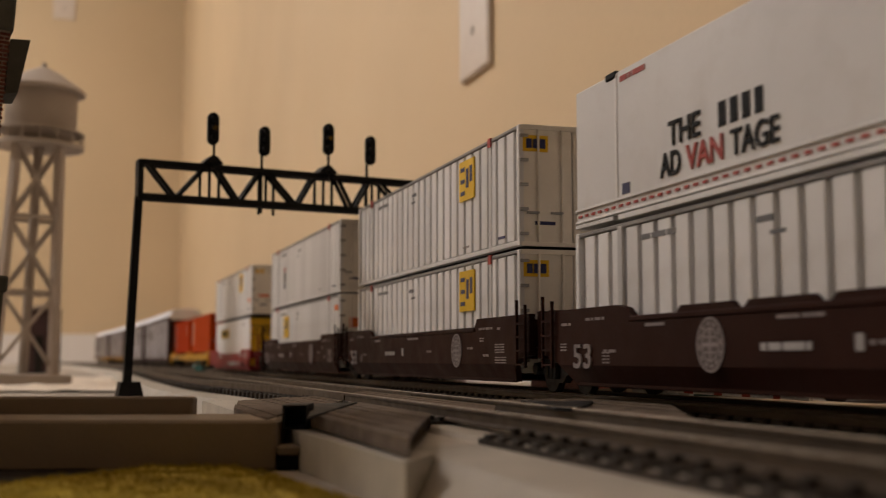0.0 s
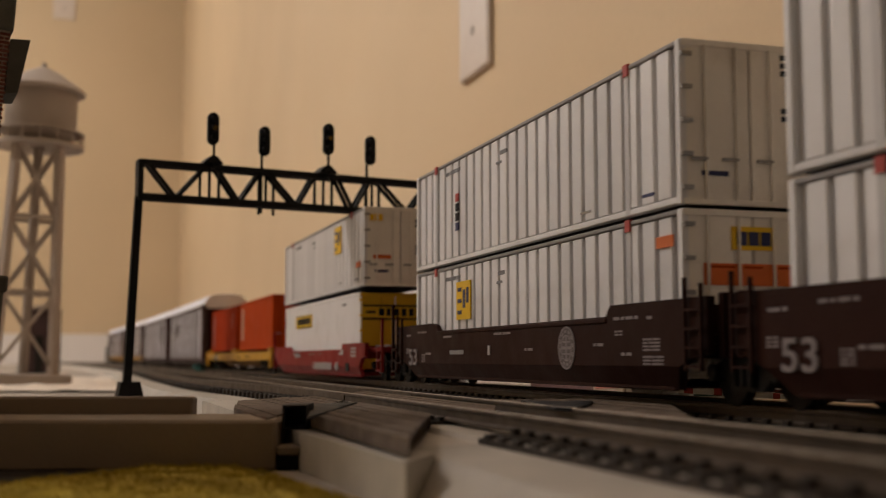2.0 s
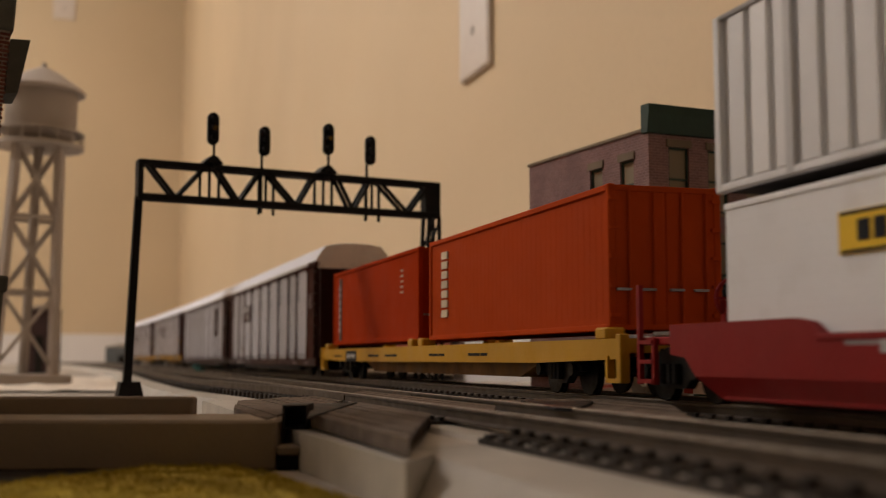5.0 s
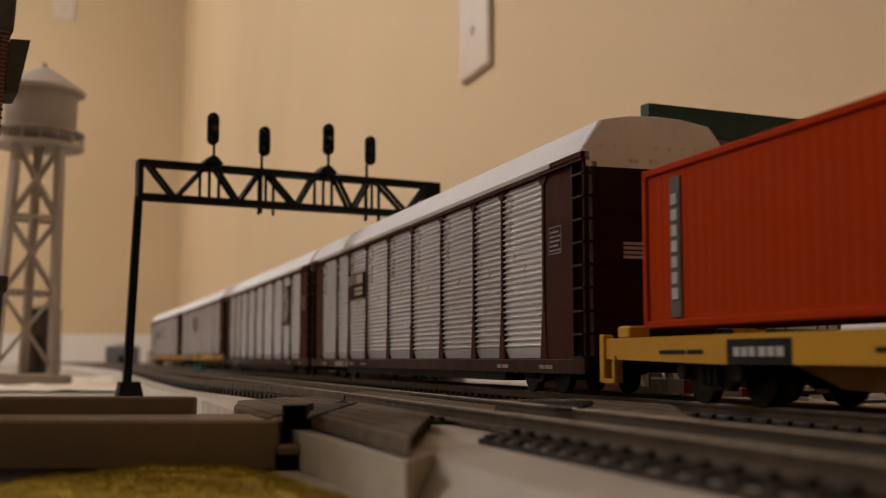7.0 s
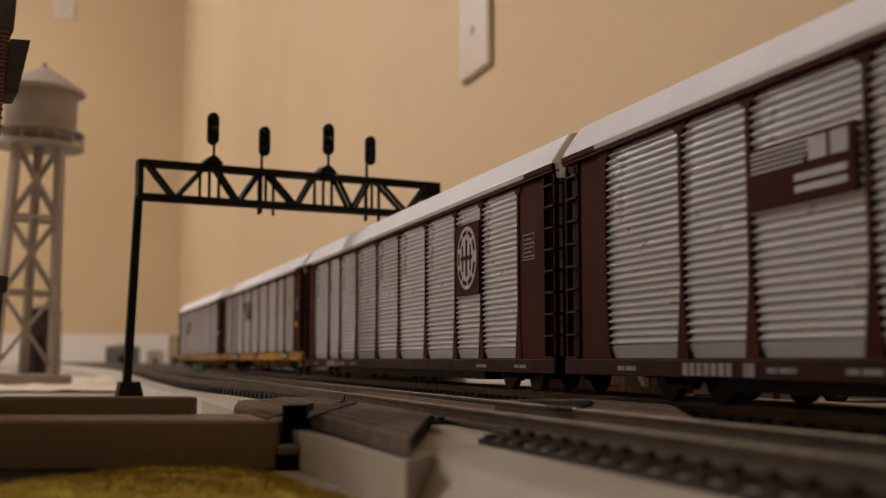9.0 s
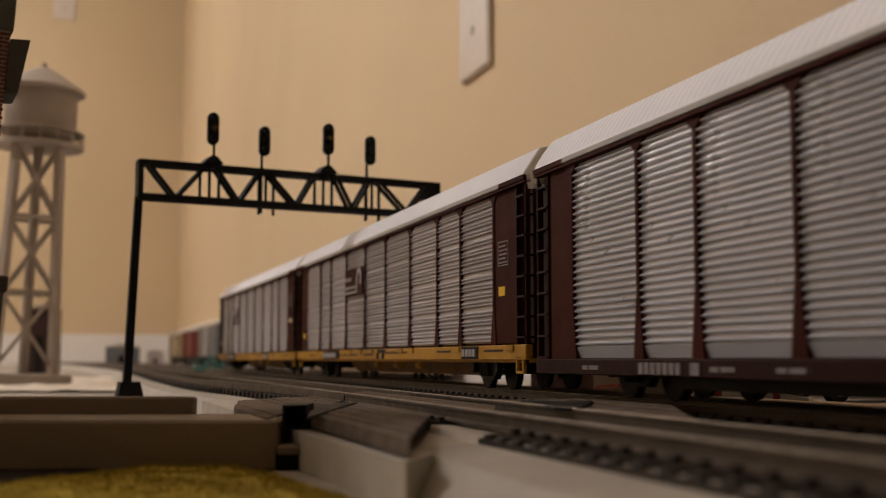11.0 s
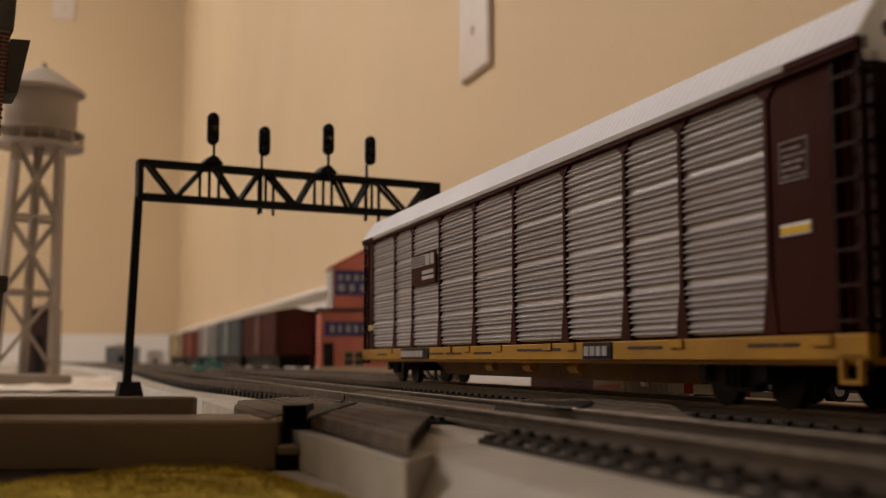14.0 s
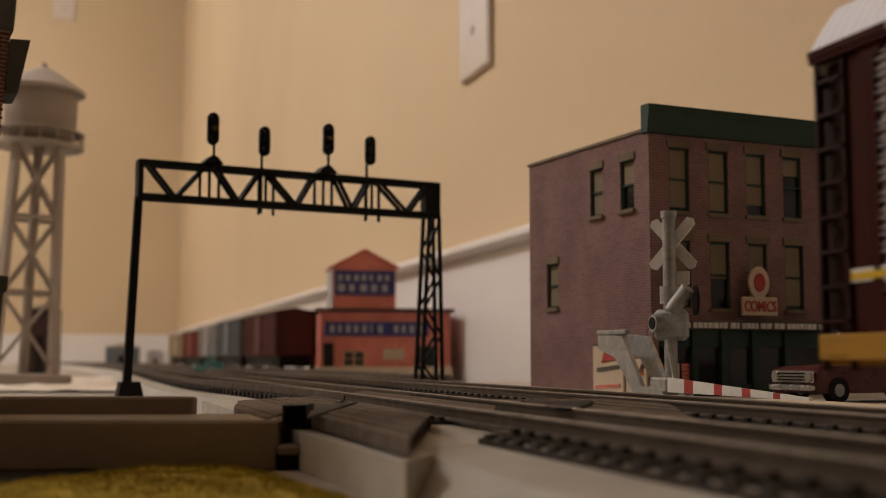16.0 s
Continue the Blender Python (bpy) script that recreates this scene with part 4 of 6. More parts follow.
def autorack(mid, label, base, yellow, seed):
    root = rolling("autorack", mid, label, "railway car", "cars of the train")
    h, tail = 13.5, 13.6 if seed == 4 else 14.25
    z0, z1 = (1.10, 4.62) if yellow else (0.72, 4.60)
    part("inner_wall", Solid(HO).box(-tail + 0.5, h - 0.5, -1.44, 1.5, 0.7, 4.75), RACK_BROWN, root)
    for k, (a, b) in enumerate(zip(POSTS, POSTS[1:])):
        part("panel", rack_panel(a, b, z0, z1), ALU, root, "", pose((a + b) / 2 * HO, 0, 0))
    for x in POSTS:
        part("post", Solid(HO).prism([(x - 0.055, z1 + 0.1), (x - 0.055, 1.9), (x - 0.20, z0 - 0.05), (x + 0.20, z0 - 0.05), (x + 0.055, 1.9), (x + 0.055, z1 + 0.1)], "y", -1.552, -1.44), RACK_BROWN, root)
    for x in POSTS:
        part("gusset", Solid(HO).prism([(x - 0.09, z1 - 0.16), (x + 0.09, z1 - 0.16), (x + 0.30, z1 + 0.03), (x - 0.30, z1 + 0.03)], "y", -1.560, -1.45), RACK_BROWN, root)
    part("top_chord", Solid(HO).box(-tail, h, -1.62, -1.45, z1 + 0.02, z1 + 0.08), RACK_BROWN, root)
    part("roof_edge", Solid(HO).box(-tail + 1.6, 11.9, -1.645, -1.46, z1 + 0.085, z1 + 0.20, 0.015), ROOF_EDGE, root, "grey lower edge of the roof sheets")
    for side in (-1, 1):
        part("chord_end", Solid(HO).box(11.92 if side > 0 else -tail, h if side > 0 else -tail + 1.58, -1.64, -1.46, z1 + 0.085, z1 + 0.19), RACK_BROWN, root)
    # roof in pressed sheets
    sheet = [(-1.62, 4.74), (-1.60, 4.86), (-1.42, 5.15), (-1.20, 5.44), (-0.6, 5.55), (0, 5.58), (0.6, 5.55), (1.20, 5.44), (1.42, 5.15), (1.60, 4.86), (1.62, 4.74)]
    part("roof", Solid(HO).prism(sheet, "x", -tail + 0.05, h - 0.05), ROOF_WHITE, root)
    ribs = Solid(HO)
    for k in range(120):
        x = -tail + 0.2 + k * (tail + h - 0.4) / 119
        ribs.prism([(a * 1.002, b + 0.005) for a, b in sheet[1:-1]] + [(0.84, 5.4), (-0.84, 5.4)], "x", x - 0.045, x + 0.045)
    part("roof_rib", ribs, ROOF_WHITE, root)
    cap = [(-1.5, 4.5), (1.5, 4.5), (1.58, 4.86), (1.40, 5.15), (1.18, 5.42), (0.6, 5.53), (-0.6, 5.53), (-1.18, 5.42), (-1.40, 5.15), (-1.58, 4.86)]
    for x in (-tail, h):
        end = part("roof_end", Solid(HO).prism(cap, "x", min(x, x - math.copysign(0.1, x)), max(x, x - math.copysign(0.1, x))), CONTAINER_END, root, "pale sheet roof end with rivets")
        studs = Solid(HO)
        for k in range(9):
            studs.box(x - 0.03, x + 0.03, -1.2 + 0.3 * k - 0.03, -1.2 + 0.3 * k + 0.03, 4.9, 4.95)
        for y in (-0.6, -0.15, 0.45):
            studs.box(x - 0.06, x + 0.06, y, y + 0.2, 4.62, 4.70, 0.02)
        part("rivet_row", studs, CONTAINER_END, end)
    for side in (-1, 1):
        x = h if side > 0 else -tail
        part("end_door", Solid(HO).box(min(x, x - side * 0.12), max(x, x - side * 0.12), -1.3, 1.3, 0.75, 4.5, 0.02), SHADED_BROWN, root)
        lines = Solid(HO)
        for k in range(3):
            lines.box(min(x, x + side * 0.03), max(x, x + side * 0.03), -1.25, 1.25, 1.6 + k * 1.0, 1.66 + k * 1.0)
        part("door_rail", lines, SHADED_BROWN, root)
        if side > 0:
            s = Solid(HO)
            for k in range(4):
                s.box(x, x + 0.03, -0.75, -0.25, 2.7 + 0.09 * k, 2.76 + 0.09 * k)
            part("lettering", s, MARK_WHITE, root)
        part("end_panel", Solid(HO).box(min(11.4 if side > 0 else -12.52, x - side * 0.72), max(11.4 if side > 0 else -12.52, x - side * 0.72), -1.53, -1.47, z0, z1), RACK_BROWN, root)
        part("ladder_recess", Solid(HO).box(min(x, x - side * 0.72), max(x, x - side * 0.72), -1.40, -1.30, z0, z1), SHADED_BROWN, root)
        lad = Solid(HO)
        for xx in (x - side * 0.06, x - side * 0.62):
            lad.box(xx - 0.025, xx + 0.025, -1.57, -1.46, 0.6, z1 + 0.05)
        for k in range(9):
            zz = 0.75 + k * 0.45
            lad.box(min(x - side * 0.06, x - side * 0.62), max(x - side * 0.06, x - side * 0.62), -1.60, -1.55, zz, zz + 0.045)
            lad.box(min(x, x - side * 0.1), max(x, x - side * 0.1), -1.5, -1.0, zz, zz + 0.05)
        part("ladder", lad, SHADED_BROWN, root)
        truck(root, -0.37 + side * 10.1)
        coupler(root, x, side)
        part("draft_gear", Solid(HO).box(min(x - side, x + side * 0.1), max(x - side, x + side * 0.1), -0.2, 0.2, 0.62, 0.9), WHEEL, root)
    sill = (0.72, 1.06) if yellow else (0.44, 0.74)
    part("side_sill", Solid(HO).box(-tail, h, -1.60, -1.42, sill[0], sill[1], 0.02), base, root)
    part("side_sill", Solid(HO).box(-tail, h, 1.42, 1.60, sill[0], sill[1], 0.02), base, root)
    fish = [(-9.0, 0.74), (-7.4, 0.30), (7.4, 0.30), (9.0, 0.74)]
    part("centre_sill", Solid(HO).prism(fish, "y", -0.45, 0.45), SHADED_YELLOW if yellow else WHEEL, root)
    part("deck", Solid(HO).box(-tail, h, -1.5, 1.5, 0.66, 0.76), base, root)
    if yellow:
        for x in (-tail + 0.55, h - 0.6) if seed == 3 else (h - 0.6,):
            step = Solid(HO)
            for a, b, c, d in ((0, 0.07, 0.42, 0.74), (0.38, 0.45, 0.42, 0.74), (0.07, 0.38, 0.42, 0.48)):
                step.box(x + a, x + b, -1.60, -1.52, c, d)
            part("stirrup_step", step, base, root)
    else:
        part("underframe", Solid(HO).box(-8.9, 8.2, -1.25, 1.25, 0.24, 0.70), WHEEL, root, "black underframe")
    for x in (-2.2, 0.4, 3.0):
        part("brake_tank", Solid(HO).rod((x, -1.0, 0.56), (x + 0.5, -1.0, 0.56), 0.11, 10), base, root)
    yy = -1.62
    if yellow:
        for x, w in ((-8.4, 2.9), (5.0 if seed == 4 else 9.1, 1.25)):
            decal(root, x, x + w, 0.74, 1.05, yy, MARK_BLACK, "number_patch")
            bars(root, x + 0.1, 0.80, (0.25, 0.25, 0.2, 0.2, 0.2, 0.25, 0.2, 0.25) if w > 1.3 else (0.2, 0.2, 0.2, 0.2), 0.18, yy - 0.03, MARK_WHITE, 0.07)
        if seed == 3:
            for x in (-0.35, 0.05, 0.75):
                decal(root, x, x + (0.14 if x < 0 else 0.6), 0.94, 1.04, yy, MARK_BLACK, "number_patch")
            for x in (0.25, 0.95):
                decal(root, x, x + 0.2, 0.74, 0.94, yy, MARK_BLACK, "number_patch")
        for x in (-11.5, -5.4, -3.9, -1.6, 1.4, 2.6, 6.9, 10.8):
            bars(root, x, 0.86 + 0.05 * (x > 0), (0.8, 0.4), 0.05, yy + 0.01, ROOF_DARK)
            decal(root, x + 1.55, x + 2.0, 0.92, 1.06, yy, RACK_YELLOW, "stake_pocket", 0.02)
    else:
        for x in (-11.8, -7.0, -5.2, 8.6, 11.2):
            bars(root, x, 0.54, (0.25, 0.4), 0.08, yy + 0.01, MARK_DULL)
        bars(root, -9.4, 0.48, (0.16, 0.16, 0.16, 0.16, 0.16, 0.16, 0.16), 0.2, yy, MARK_DULL)
        bars(root, -7.6, 0.48, (0.3,), 0.2, yy, MARK_DULL)
    frame_z = 3.18 if seed == 4 else 2.9
    edge = Solid(HO)
    for x0, x1, c0, c1 in ((11.60, 12.28, 0.55, 0.575), (11.60, 12.28, 0.0, 0.025), (11.60, 11.62, 0.025, 0.55), (12.26, 12.28, 0.025, 0.55)):
        edge.box(x0, x1, -1.545, -1.51, frame_z + c0, frame_z + c1)
    part("data_frame", edge, MARK_DULL, root)
    for k in range(5):
        bars(root, 11.66, frame_z + 0.06 + 0.095 * k, ((0.2, 0.12, 0.16), (0.1, 0.3), (0.26, 0.2))[k % 3], 0.04, -1.535, MARK_DULL, 0.04)
    for x, z in ((-13.1, 1.62), (11.66, 2.2)) if seed == 3 else ():
        decal(root, x, x + (0.55 if x < 0 else 0.42), z, z + 0.22, -1.535, LOGO_YELLOW, "label")
    for x, z in ((-12.95, 1.70), (11.6, 2.43)) if seed == 4 else ():
        label = decal(root, x, x + 0.72, z, z + 0.17, -1.535, GATE_WHITE, "label")
        decal(label, x + 0.02, x + 0.70, z + 0.03, z + 0.12, -1.545, LOGO_YELLOW, "stripe")
    return root


def lined_badge(root, x):
    """Brown panel with pale horizontal lines and two block shapes."""
    p = decal(root, x, x + 2.45, 2.85, 3.75, -1.575, RACK_BROWN, "badge_panel", 0.02)
    for k in range(5):
        part("badge_line", Solid(HO).box(x + 0.08, x + 1.35 + 0.06 * k, -1.61, -1.58, 3.38 + 0.07 * k, 3.415 + 0.07 * k), MARK_WHITE, p)
    part("badge_shape", Solid(HO).box(x + 1.48, x + 1.88, -1.61, -1.58, 3.38, 3.69), MARK_WHITE, p)
    part("badge_shape", Solid(HO).box(x + 1.97, x + 2.33, -1.61, -1.58, 3.38, 3.69), MARK_WHITE, p)
    for z in (3.14, 2.98):
        part("lettering", Solid(HO).box(x + 1.15, x + 2.3, -1.61, -1.58, z, z + 0.1), MARK_WHITE, p)


r1 = autorack(-1.470, "silver and brown autorack with white roof and lined badge", SHADED_BROWN, False, 1)
lined_badge(r1, -7.36)
r2 = autorack(-1.795, "silver and brown autorack with white roof and round cross badge", SHADED_BROWN, False, 2)
p = decal(r2, 6.95, 8.75, 2.35, 4.15, -1.575, RACK_BROWN, "badge_panel", 0.02)
ring = [2 * math.pi * k / 28 for k in range(28)]
part("emblem", Solid(HO).prism([(7.85 + 0.76 * math.cos(t), 3.28 + 0.80 * math.sin(t)) for t in ring], "y", -1.61, -1.58), MARK_WHITE, p)
for x0, x1, z0, z1 in ((7.80, 7.90, 2.82, 3.74), (7.41, 8.29, 3.23, 3.33), (7.52, 7.58, 2.95, 3.61), (8.12, 8.18, 2.95, 3.61)):
    part("cross_bar", Solid(HO).box(x0, x1, -1.625, -1.60, z0, z1), RACK_BROWN, p)
for k in range(28):
    a, b = ring[k], ring[(k + 1) % 28]
    if k % 3:
        part("ring_letter", Solid(HO).prism([(7.85 + r * 0.95 * math.cos(t), 3.28 + r * math.sin(t)) for r, t in ((0.70, a), (0.70, b), (0.60, b), (0.60, a))], "y", -1.625, -1.60), RACK_BROWN, p)
r3 = autorack(-2.121, "silver autorack on yellow flat car with curved arrow badge", RACK_YELLOW, True, 3)
p = decal(r3, -4.63, -1.9, 2.98, 3.95, -1.575, RACK_BROWN, "badge_panel", 0.02)
s = Solid(HO)
s.prism([(-4.5, 3.06), (-2.7, 3.06), (-2.7, 3.16), (-4.5, 3.16)], "y", -1.62, -1.58)
s.prism([(-4.5, 3.24), (-2.8, 3.24), (-2.8, 3.34), (-4.5, 3.34)], "y", -1.62, -1.58)
s.box(-2.8, -2.6, -1.62, -1.58, 3.06, 3.6)
for k in range(10):
    a, b = math.pi * (1 - k / 9 * 1.15), math.pi * (1 - (k + 1) / 9 * 1.15)
    s.prism([(-2.38 + r * math.cos(t), 3.58 + r * math.sin(t)) for r, t in ((0.36, a), (0.36, b), (0.18, b), (0.18, a))], "y", -1.62, -1.58)
for k in range(5):
    s.box(-4.5 + 0.2 * k, -4.36 + 0.2 * k, -1.61, -1.58, 3.52, 3.66)
part("badge_shape", s, MARK_WHITE, p)
r4 = autorack(-2.446, "silver autorack on yellow flat car with lined badge at the tail", RACK_YELLOW, True, 4)
lined_badge(r4, -7.36)

# ---- signal bridge ----
LEFT, RIGHTP = Vector((-0.1215, 0.463, 0)), Vector((-0.0052, 0.526, 0))
span = (RIGHTP - LEFT)
bridge = thing("signal_bridge", Matrix.Translation(LEFT) @ Matrix.Rotation(math.atan2(span.y, span.x), 4, "Z"), "black truss signal bridge with four signal heads over the tracks", "signal bridge")
W = span.length
part("leg", Solid().prism([(-0.0054, TABLE), (-0.0022, TABLE), (0.0009, 0.0735), (-0.0021, 0.0735)], "y", -0.0012, 0.0012), BLACK, bridge)
part("footing", Solid().prism([(-0.0082, TABLE), (0.0035, TABLE), (0.0012, -0.0004), (-0.0064, -0.0004)], "y", -0.003, 0.003), BLACK, bridge)
NODES = ((0.003, 0.0132), (0.0251, 0.0147), (0.0313, 0.0399), (0.0492, 0.0412), (0.0537, 0.0653), (0.0737, 0.0668), (0.0851, 0.0916), (0.1000, 0.0930), (0.1056, 0.1182), (0.1288, 0.1196))
for y in (-0.0024, 0.0024):
    part("chord", Solid().box(-0.001, W + 0.003, y - 0.0009, y + 0.0009, 0.0858, 0.0884, 0.0003), BLACK, bridge)
    part("chord", Solid().box(-0.001, W + 0.003, y - 0.0009, y + 0.0009, 0.0720, 0.0747, 0.0003), BLACK, bridge)
    for a, b in NODES:
        part("diagonal", Solid().bar((a, y, 0.0862), (b, y, 0.0742), 0.0011, 0.0015), BLACK, bridge)
for x0, x1 in ((-0.0016, 0.0006), (W - 0.0044, W + 0.0032)):
    part("end_plate", Solid().box(x0, x1, -0.0030, 0.0030, 0.0720, 0.0884, 0.0004), BLACK, bridge)
for x, mast, z0, z1, tall in ((0.0277, 0.0283, 0.0959, 0.1093, 1), (0.0538, 0.0528, 0.0951, 0.1079, 0), (0.0788, 0.0790, 0.0960, 0.1096, 1), (0.1037, 0.1022, 0.0952, 0.1083, 0)):
    y = -0.0055 if tall else 0.0055
    head = part("signal_head", Solid().prism([(x + 0.0024 * math.cos(a), (z1 - 0.0025 if math.sin(a) > 0 else z0 + 0.0025) + 0.0025 * math.sin(a)) for a in [2 * math.pi * (k + 0.5) / 20 for k in range(20)]], "y", y - 0.0012, y + 0.0004), BLACK, bridge)
    for k in range(3):
        zc = z0 + 0.0027 + k * (z1 - z0 - 0.0054) / 2
        part("lens_hood", Solid().rod((x, y - 0.0034, zc), (x, y - 0.001, zc), 0.0014, 10), BLACK, head)
        if k == 1 and tall:
            part("lens", Solid().rod((x, y - 0.0036, zc), (x, y - 0.0034, zc), 0.0010, 10), SIGNAL_AMBER, head, "dim amber lens")
    part("mast", Solid().rod((mast, y, 0.0705 if not tall else 0.086), (mast, y, z0 + 0.0005), 0.0006), BLACK, bridge)
    part("mast_bracket", Solid().box(mast - 0.0008, mast + 0.0008, min(y, 0), max(y, 0), 0.0862, 0.0874), BLACK, bridge)
    if tall:
        part("mast_base", Solid().prism([(mast - 0.0042, 0.0884), (mast + 0.0042, 0.0884), (mast + 0.0012, 0.0914), (mast - 0.0012, 0.0914)], "y", -0.006, 0.003), BLACK, bridge)
    for d in (-0.0040, 0.0, 0.0040) if tall else (-0.0030, 0.0, 0.0034):
        part("hanger", Solid().box(mast + d - 0.0005, mast + d + 0.0005, -0.0005, 0.0005, 0.0740 if tall or d == 0 else 0.0690, 0.0860), BLACK, bridge)
for x0, x1 in ((-0.0070, -0.0026), (0.0042, 0.0022)):
    for y in (-0.003, 0.003):
        part("leg", Solid().bar((W + x0, y, TABLE), (W + x1, y, 0.0730), 0.0014, 0.0014), BLACK, bridge)
for k in range(6):
    za, zb = TABLE + 0.004 + k * 0.0128, TABLE + 0.004 + (k + 1) * 0.0128
    fa, fb = (za - TABLE) / 0.082, (zb - TABLE) / 0.082
    l0, l1 = -0.0070 + 0.0044 * fa, -0.0070 + 0.0044 * fb
    r0, r1x = 0.0042 - 0.002 * fa, 0.0042 - 0.002 * fb
    for y in (-0.003, 0.003):
        part("brace", Solid().bar((W + (l0 if k % 2 else r0), y, za), (W + (r1x if k % 2 else l1), y, zb), 0.0009, 0.0009), BLACK, bridge)

# ---- brick corner building ----
def brick_texture(m, width, height):
    nt = m.node_tree
    b = nt.nodes["Principled BSDF"]
    t = nt.nodes.new("ShaderNodeTexBrick")
    co = nt.nodes.new("ShaderNodeTexCoord")
    sep, add, com = nt.nodes.new("ShaderNodeSeparateXYZ"), nt.nodes.new("ShaderNodeMath"), nt.nodes.new("ShaderNodeCombineXYZ")
    nt.links.new(co.outputs["Object"], sep.inputs[0])
    nt.links.new(sep.outputs[0], add.inputs[0])
    nt.links.new(sep.outputs[1], add.inputs[1])
    nt.links.new(add.outputs[0], com.inputs[0])
    nt.links.new(sep.outputs[2], com.inputs[1])
    nt.links.new(com.outputs[0], t.inputs["Vector"])
    t.inputs["Scale"].default_value = 1.0
    t.inputs["Brick Width"].default_value, t.inputs["Row Height"].default_value = width, height
    t.inputs["Mortar Size"].default_value = height * 0.12
    old = b.inputs["Base Color"].links[0].from_socket
    nt.links.new(old, t.inputs["Color1"])
    x = nt.nodes.new("ShaderNodeHueSaturation")
    x.inputs["Value"].default_value = 0.78
    nt.links.new(old, x.inputs["Color"])
    nt.links.new(x.outputs[0], t.inputs["Color2"])
    x = nt.nodes.new("ShaderNodeHueSaturation")
    x.inputs["Value"].default_value, x.inputs["Saturation"].default_value = 1.25, 0.8
    nt.links.new(old, x.inputs["Color"])
    nt.links.new(x.outputs[0], t.inputs["Mortar"])
    nt.links.new(t.outputs["Color"], b.inputs["Base Color"])


brick_texture(BRICK_DARK, 0.0026, 0.00095)
brick_texture(BRICK_RED, 0.0035, 0.0013)
SHOP = thing("brick_building", pose(0.0686, 0.384, -0.004, 0, 0, 24.3), "three storey brown brick corner shop with green cornice", "building")
WX, WY, ROOFZ = 0.079, 0.083, 0.0878


def pierced(x0, x1, z0, z1, holes, deep, side, name, material, parent):
    """A wall with rectangular openings through it, as one closed shell."""
    xs = sorted({x0, x1, *[a for h in holes for a in h[:2]]})
    zs = sorted({z0, z1, *[a for h in holes for a in h[2:]]})
    solid = {(i, j) for i in range(len(xs) - 1) for j in range(len(zs) - 1)
             if not any(h[0] <= xs[i] < h[1] and h[2] <= zs[j] < h[3] for h in holes)}
    s, seen = Solid(), {}

    def corner(i, j, d):
        if (i, j, d) not in seen:
            seen[i, j, d] = len(s.v)
            s.v.append((d * deep, xs[i], zs[j]) if side else (xs[i], d * deep, zs[j]))
        return seen[i, j, d]

    for i, j in sorted(solid):
        ring = ((i, j), (i + 1, j), (i + 1, j + 1), (i, j + 1))
        for d in (0, 1):
            s.f.append(tuple(corner(*c, d) for c in ring))
        for (a, b), step in zip(zip(ring, ring[1:] + ring[:1]), ((0, -1), (1, 0), (0, 1), (-1, 0))):
            if (i + step[0], j + step[1]) not in solid:
                s.f.append((corner(*a, 0), corner(*b, 0), corner(*b, 1), corner(*a, 1)))
    return part(name, s, material, parent)


front_holes = []
for u in (0.0122, 0.0284, 0.0445, 0.0606):
    front_holes += [(u - 0.0041, u + 0.0041, 0.0295, 0.0523), (u - 0.0041, u + 0.0041, 0.0620, 0.0837)]
side_holes = [(0.0131 - 0.0042, 0.0131 + 0.0042, 0.0634, 0.0804), (0.0329 - 0.0042, 0.0329 + 0.0042, 0.0634, 0.0804), (0.0651 - 0.0042, 0.0651 + 0.0042, 0.0319, 0.0485)]
pierced(0, WX, 0.0225, ROOFZ, front_holes, 0.0025, False, "front_wall", BRICK_DARK, SHOP)
pierced(0.0025, WY, 0, ROOFZ + 0.001, side_holes, 0.0025, True, "side_wall", BRICK_DARK, SHOP)
part("side_wall", Solid().box(WX - 0.0025, WX, 0.0025, WY, 0, ROOFZ), BRICK_DARK, SHOP)
part("back_wall", Solid().box(0.0025, WX - 0.0025, WY - 0.0025, WY, 0, ROOFZ), BRICK_DARK, SHOP)
part("flat_roof", Solid().box(0.0025, WX - 0.0025, 0.0025, WY - 0.0025, ROOFZ - 0.006, ROOFZ - 0.005), ROOF_DARK, SHOP)
part("coping", Solid().box(-0.0006, 0.0031, 0.0025, WY + 0.0005, ROOFZ + 0.001, ROOFZ + 0.002), STONE, SHOP)
part("cornice", Solid().prism([(-0.0016, 0.0976), (0.003, 0.0976), (0.003, 0.0880), (-0.0006, 0.0880), (-0.0008, 0.0895), (-0.0013, 0.0930), (-0.0016, 0.0945)], "x", -0.0008, WX + 0.0008), GREEN_DARK, SHOP)
# upright dark sheet added inside, behind the front windows
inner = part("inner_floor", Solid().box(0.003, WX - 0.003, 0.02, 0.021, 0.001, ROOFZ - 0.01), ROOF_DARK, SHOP)


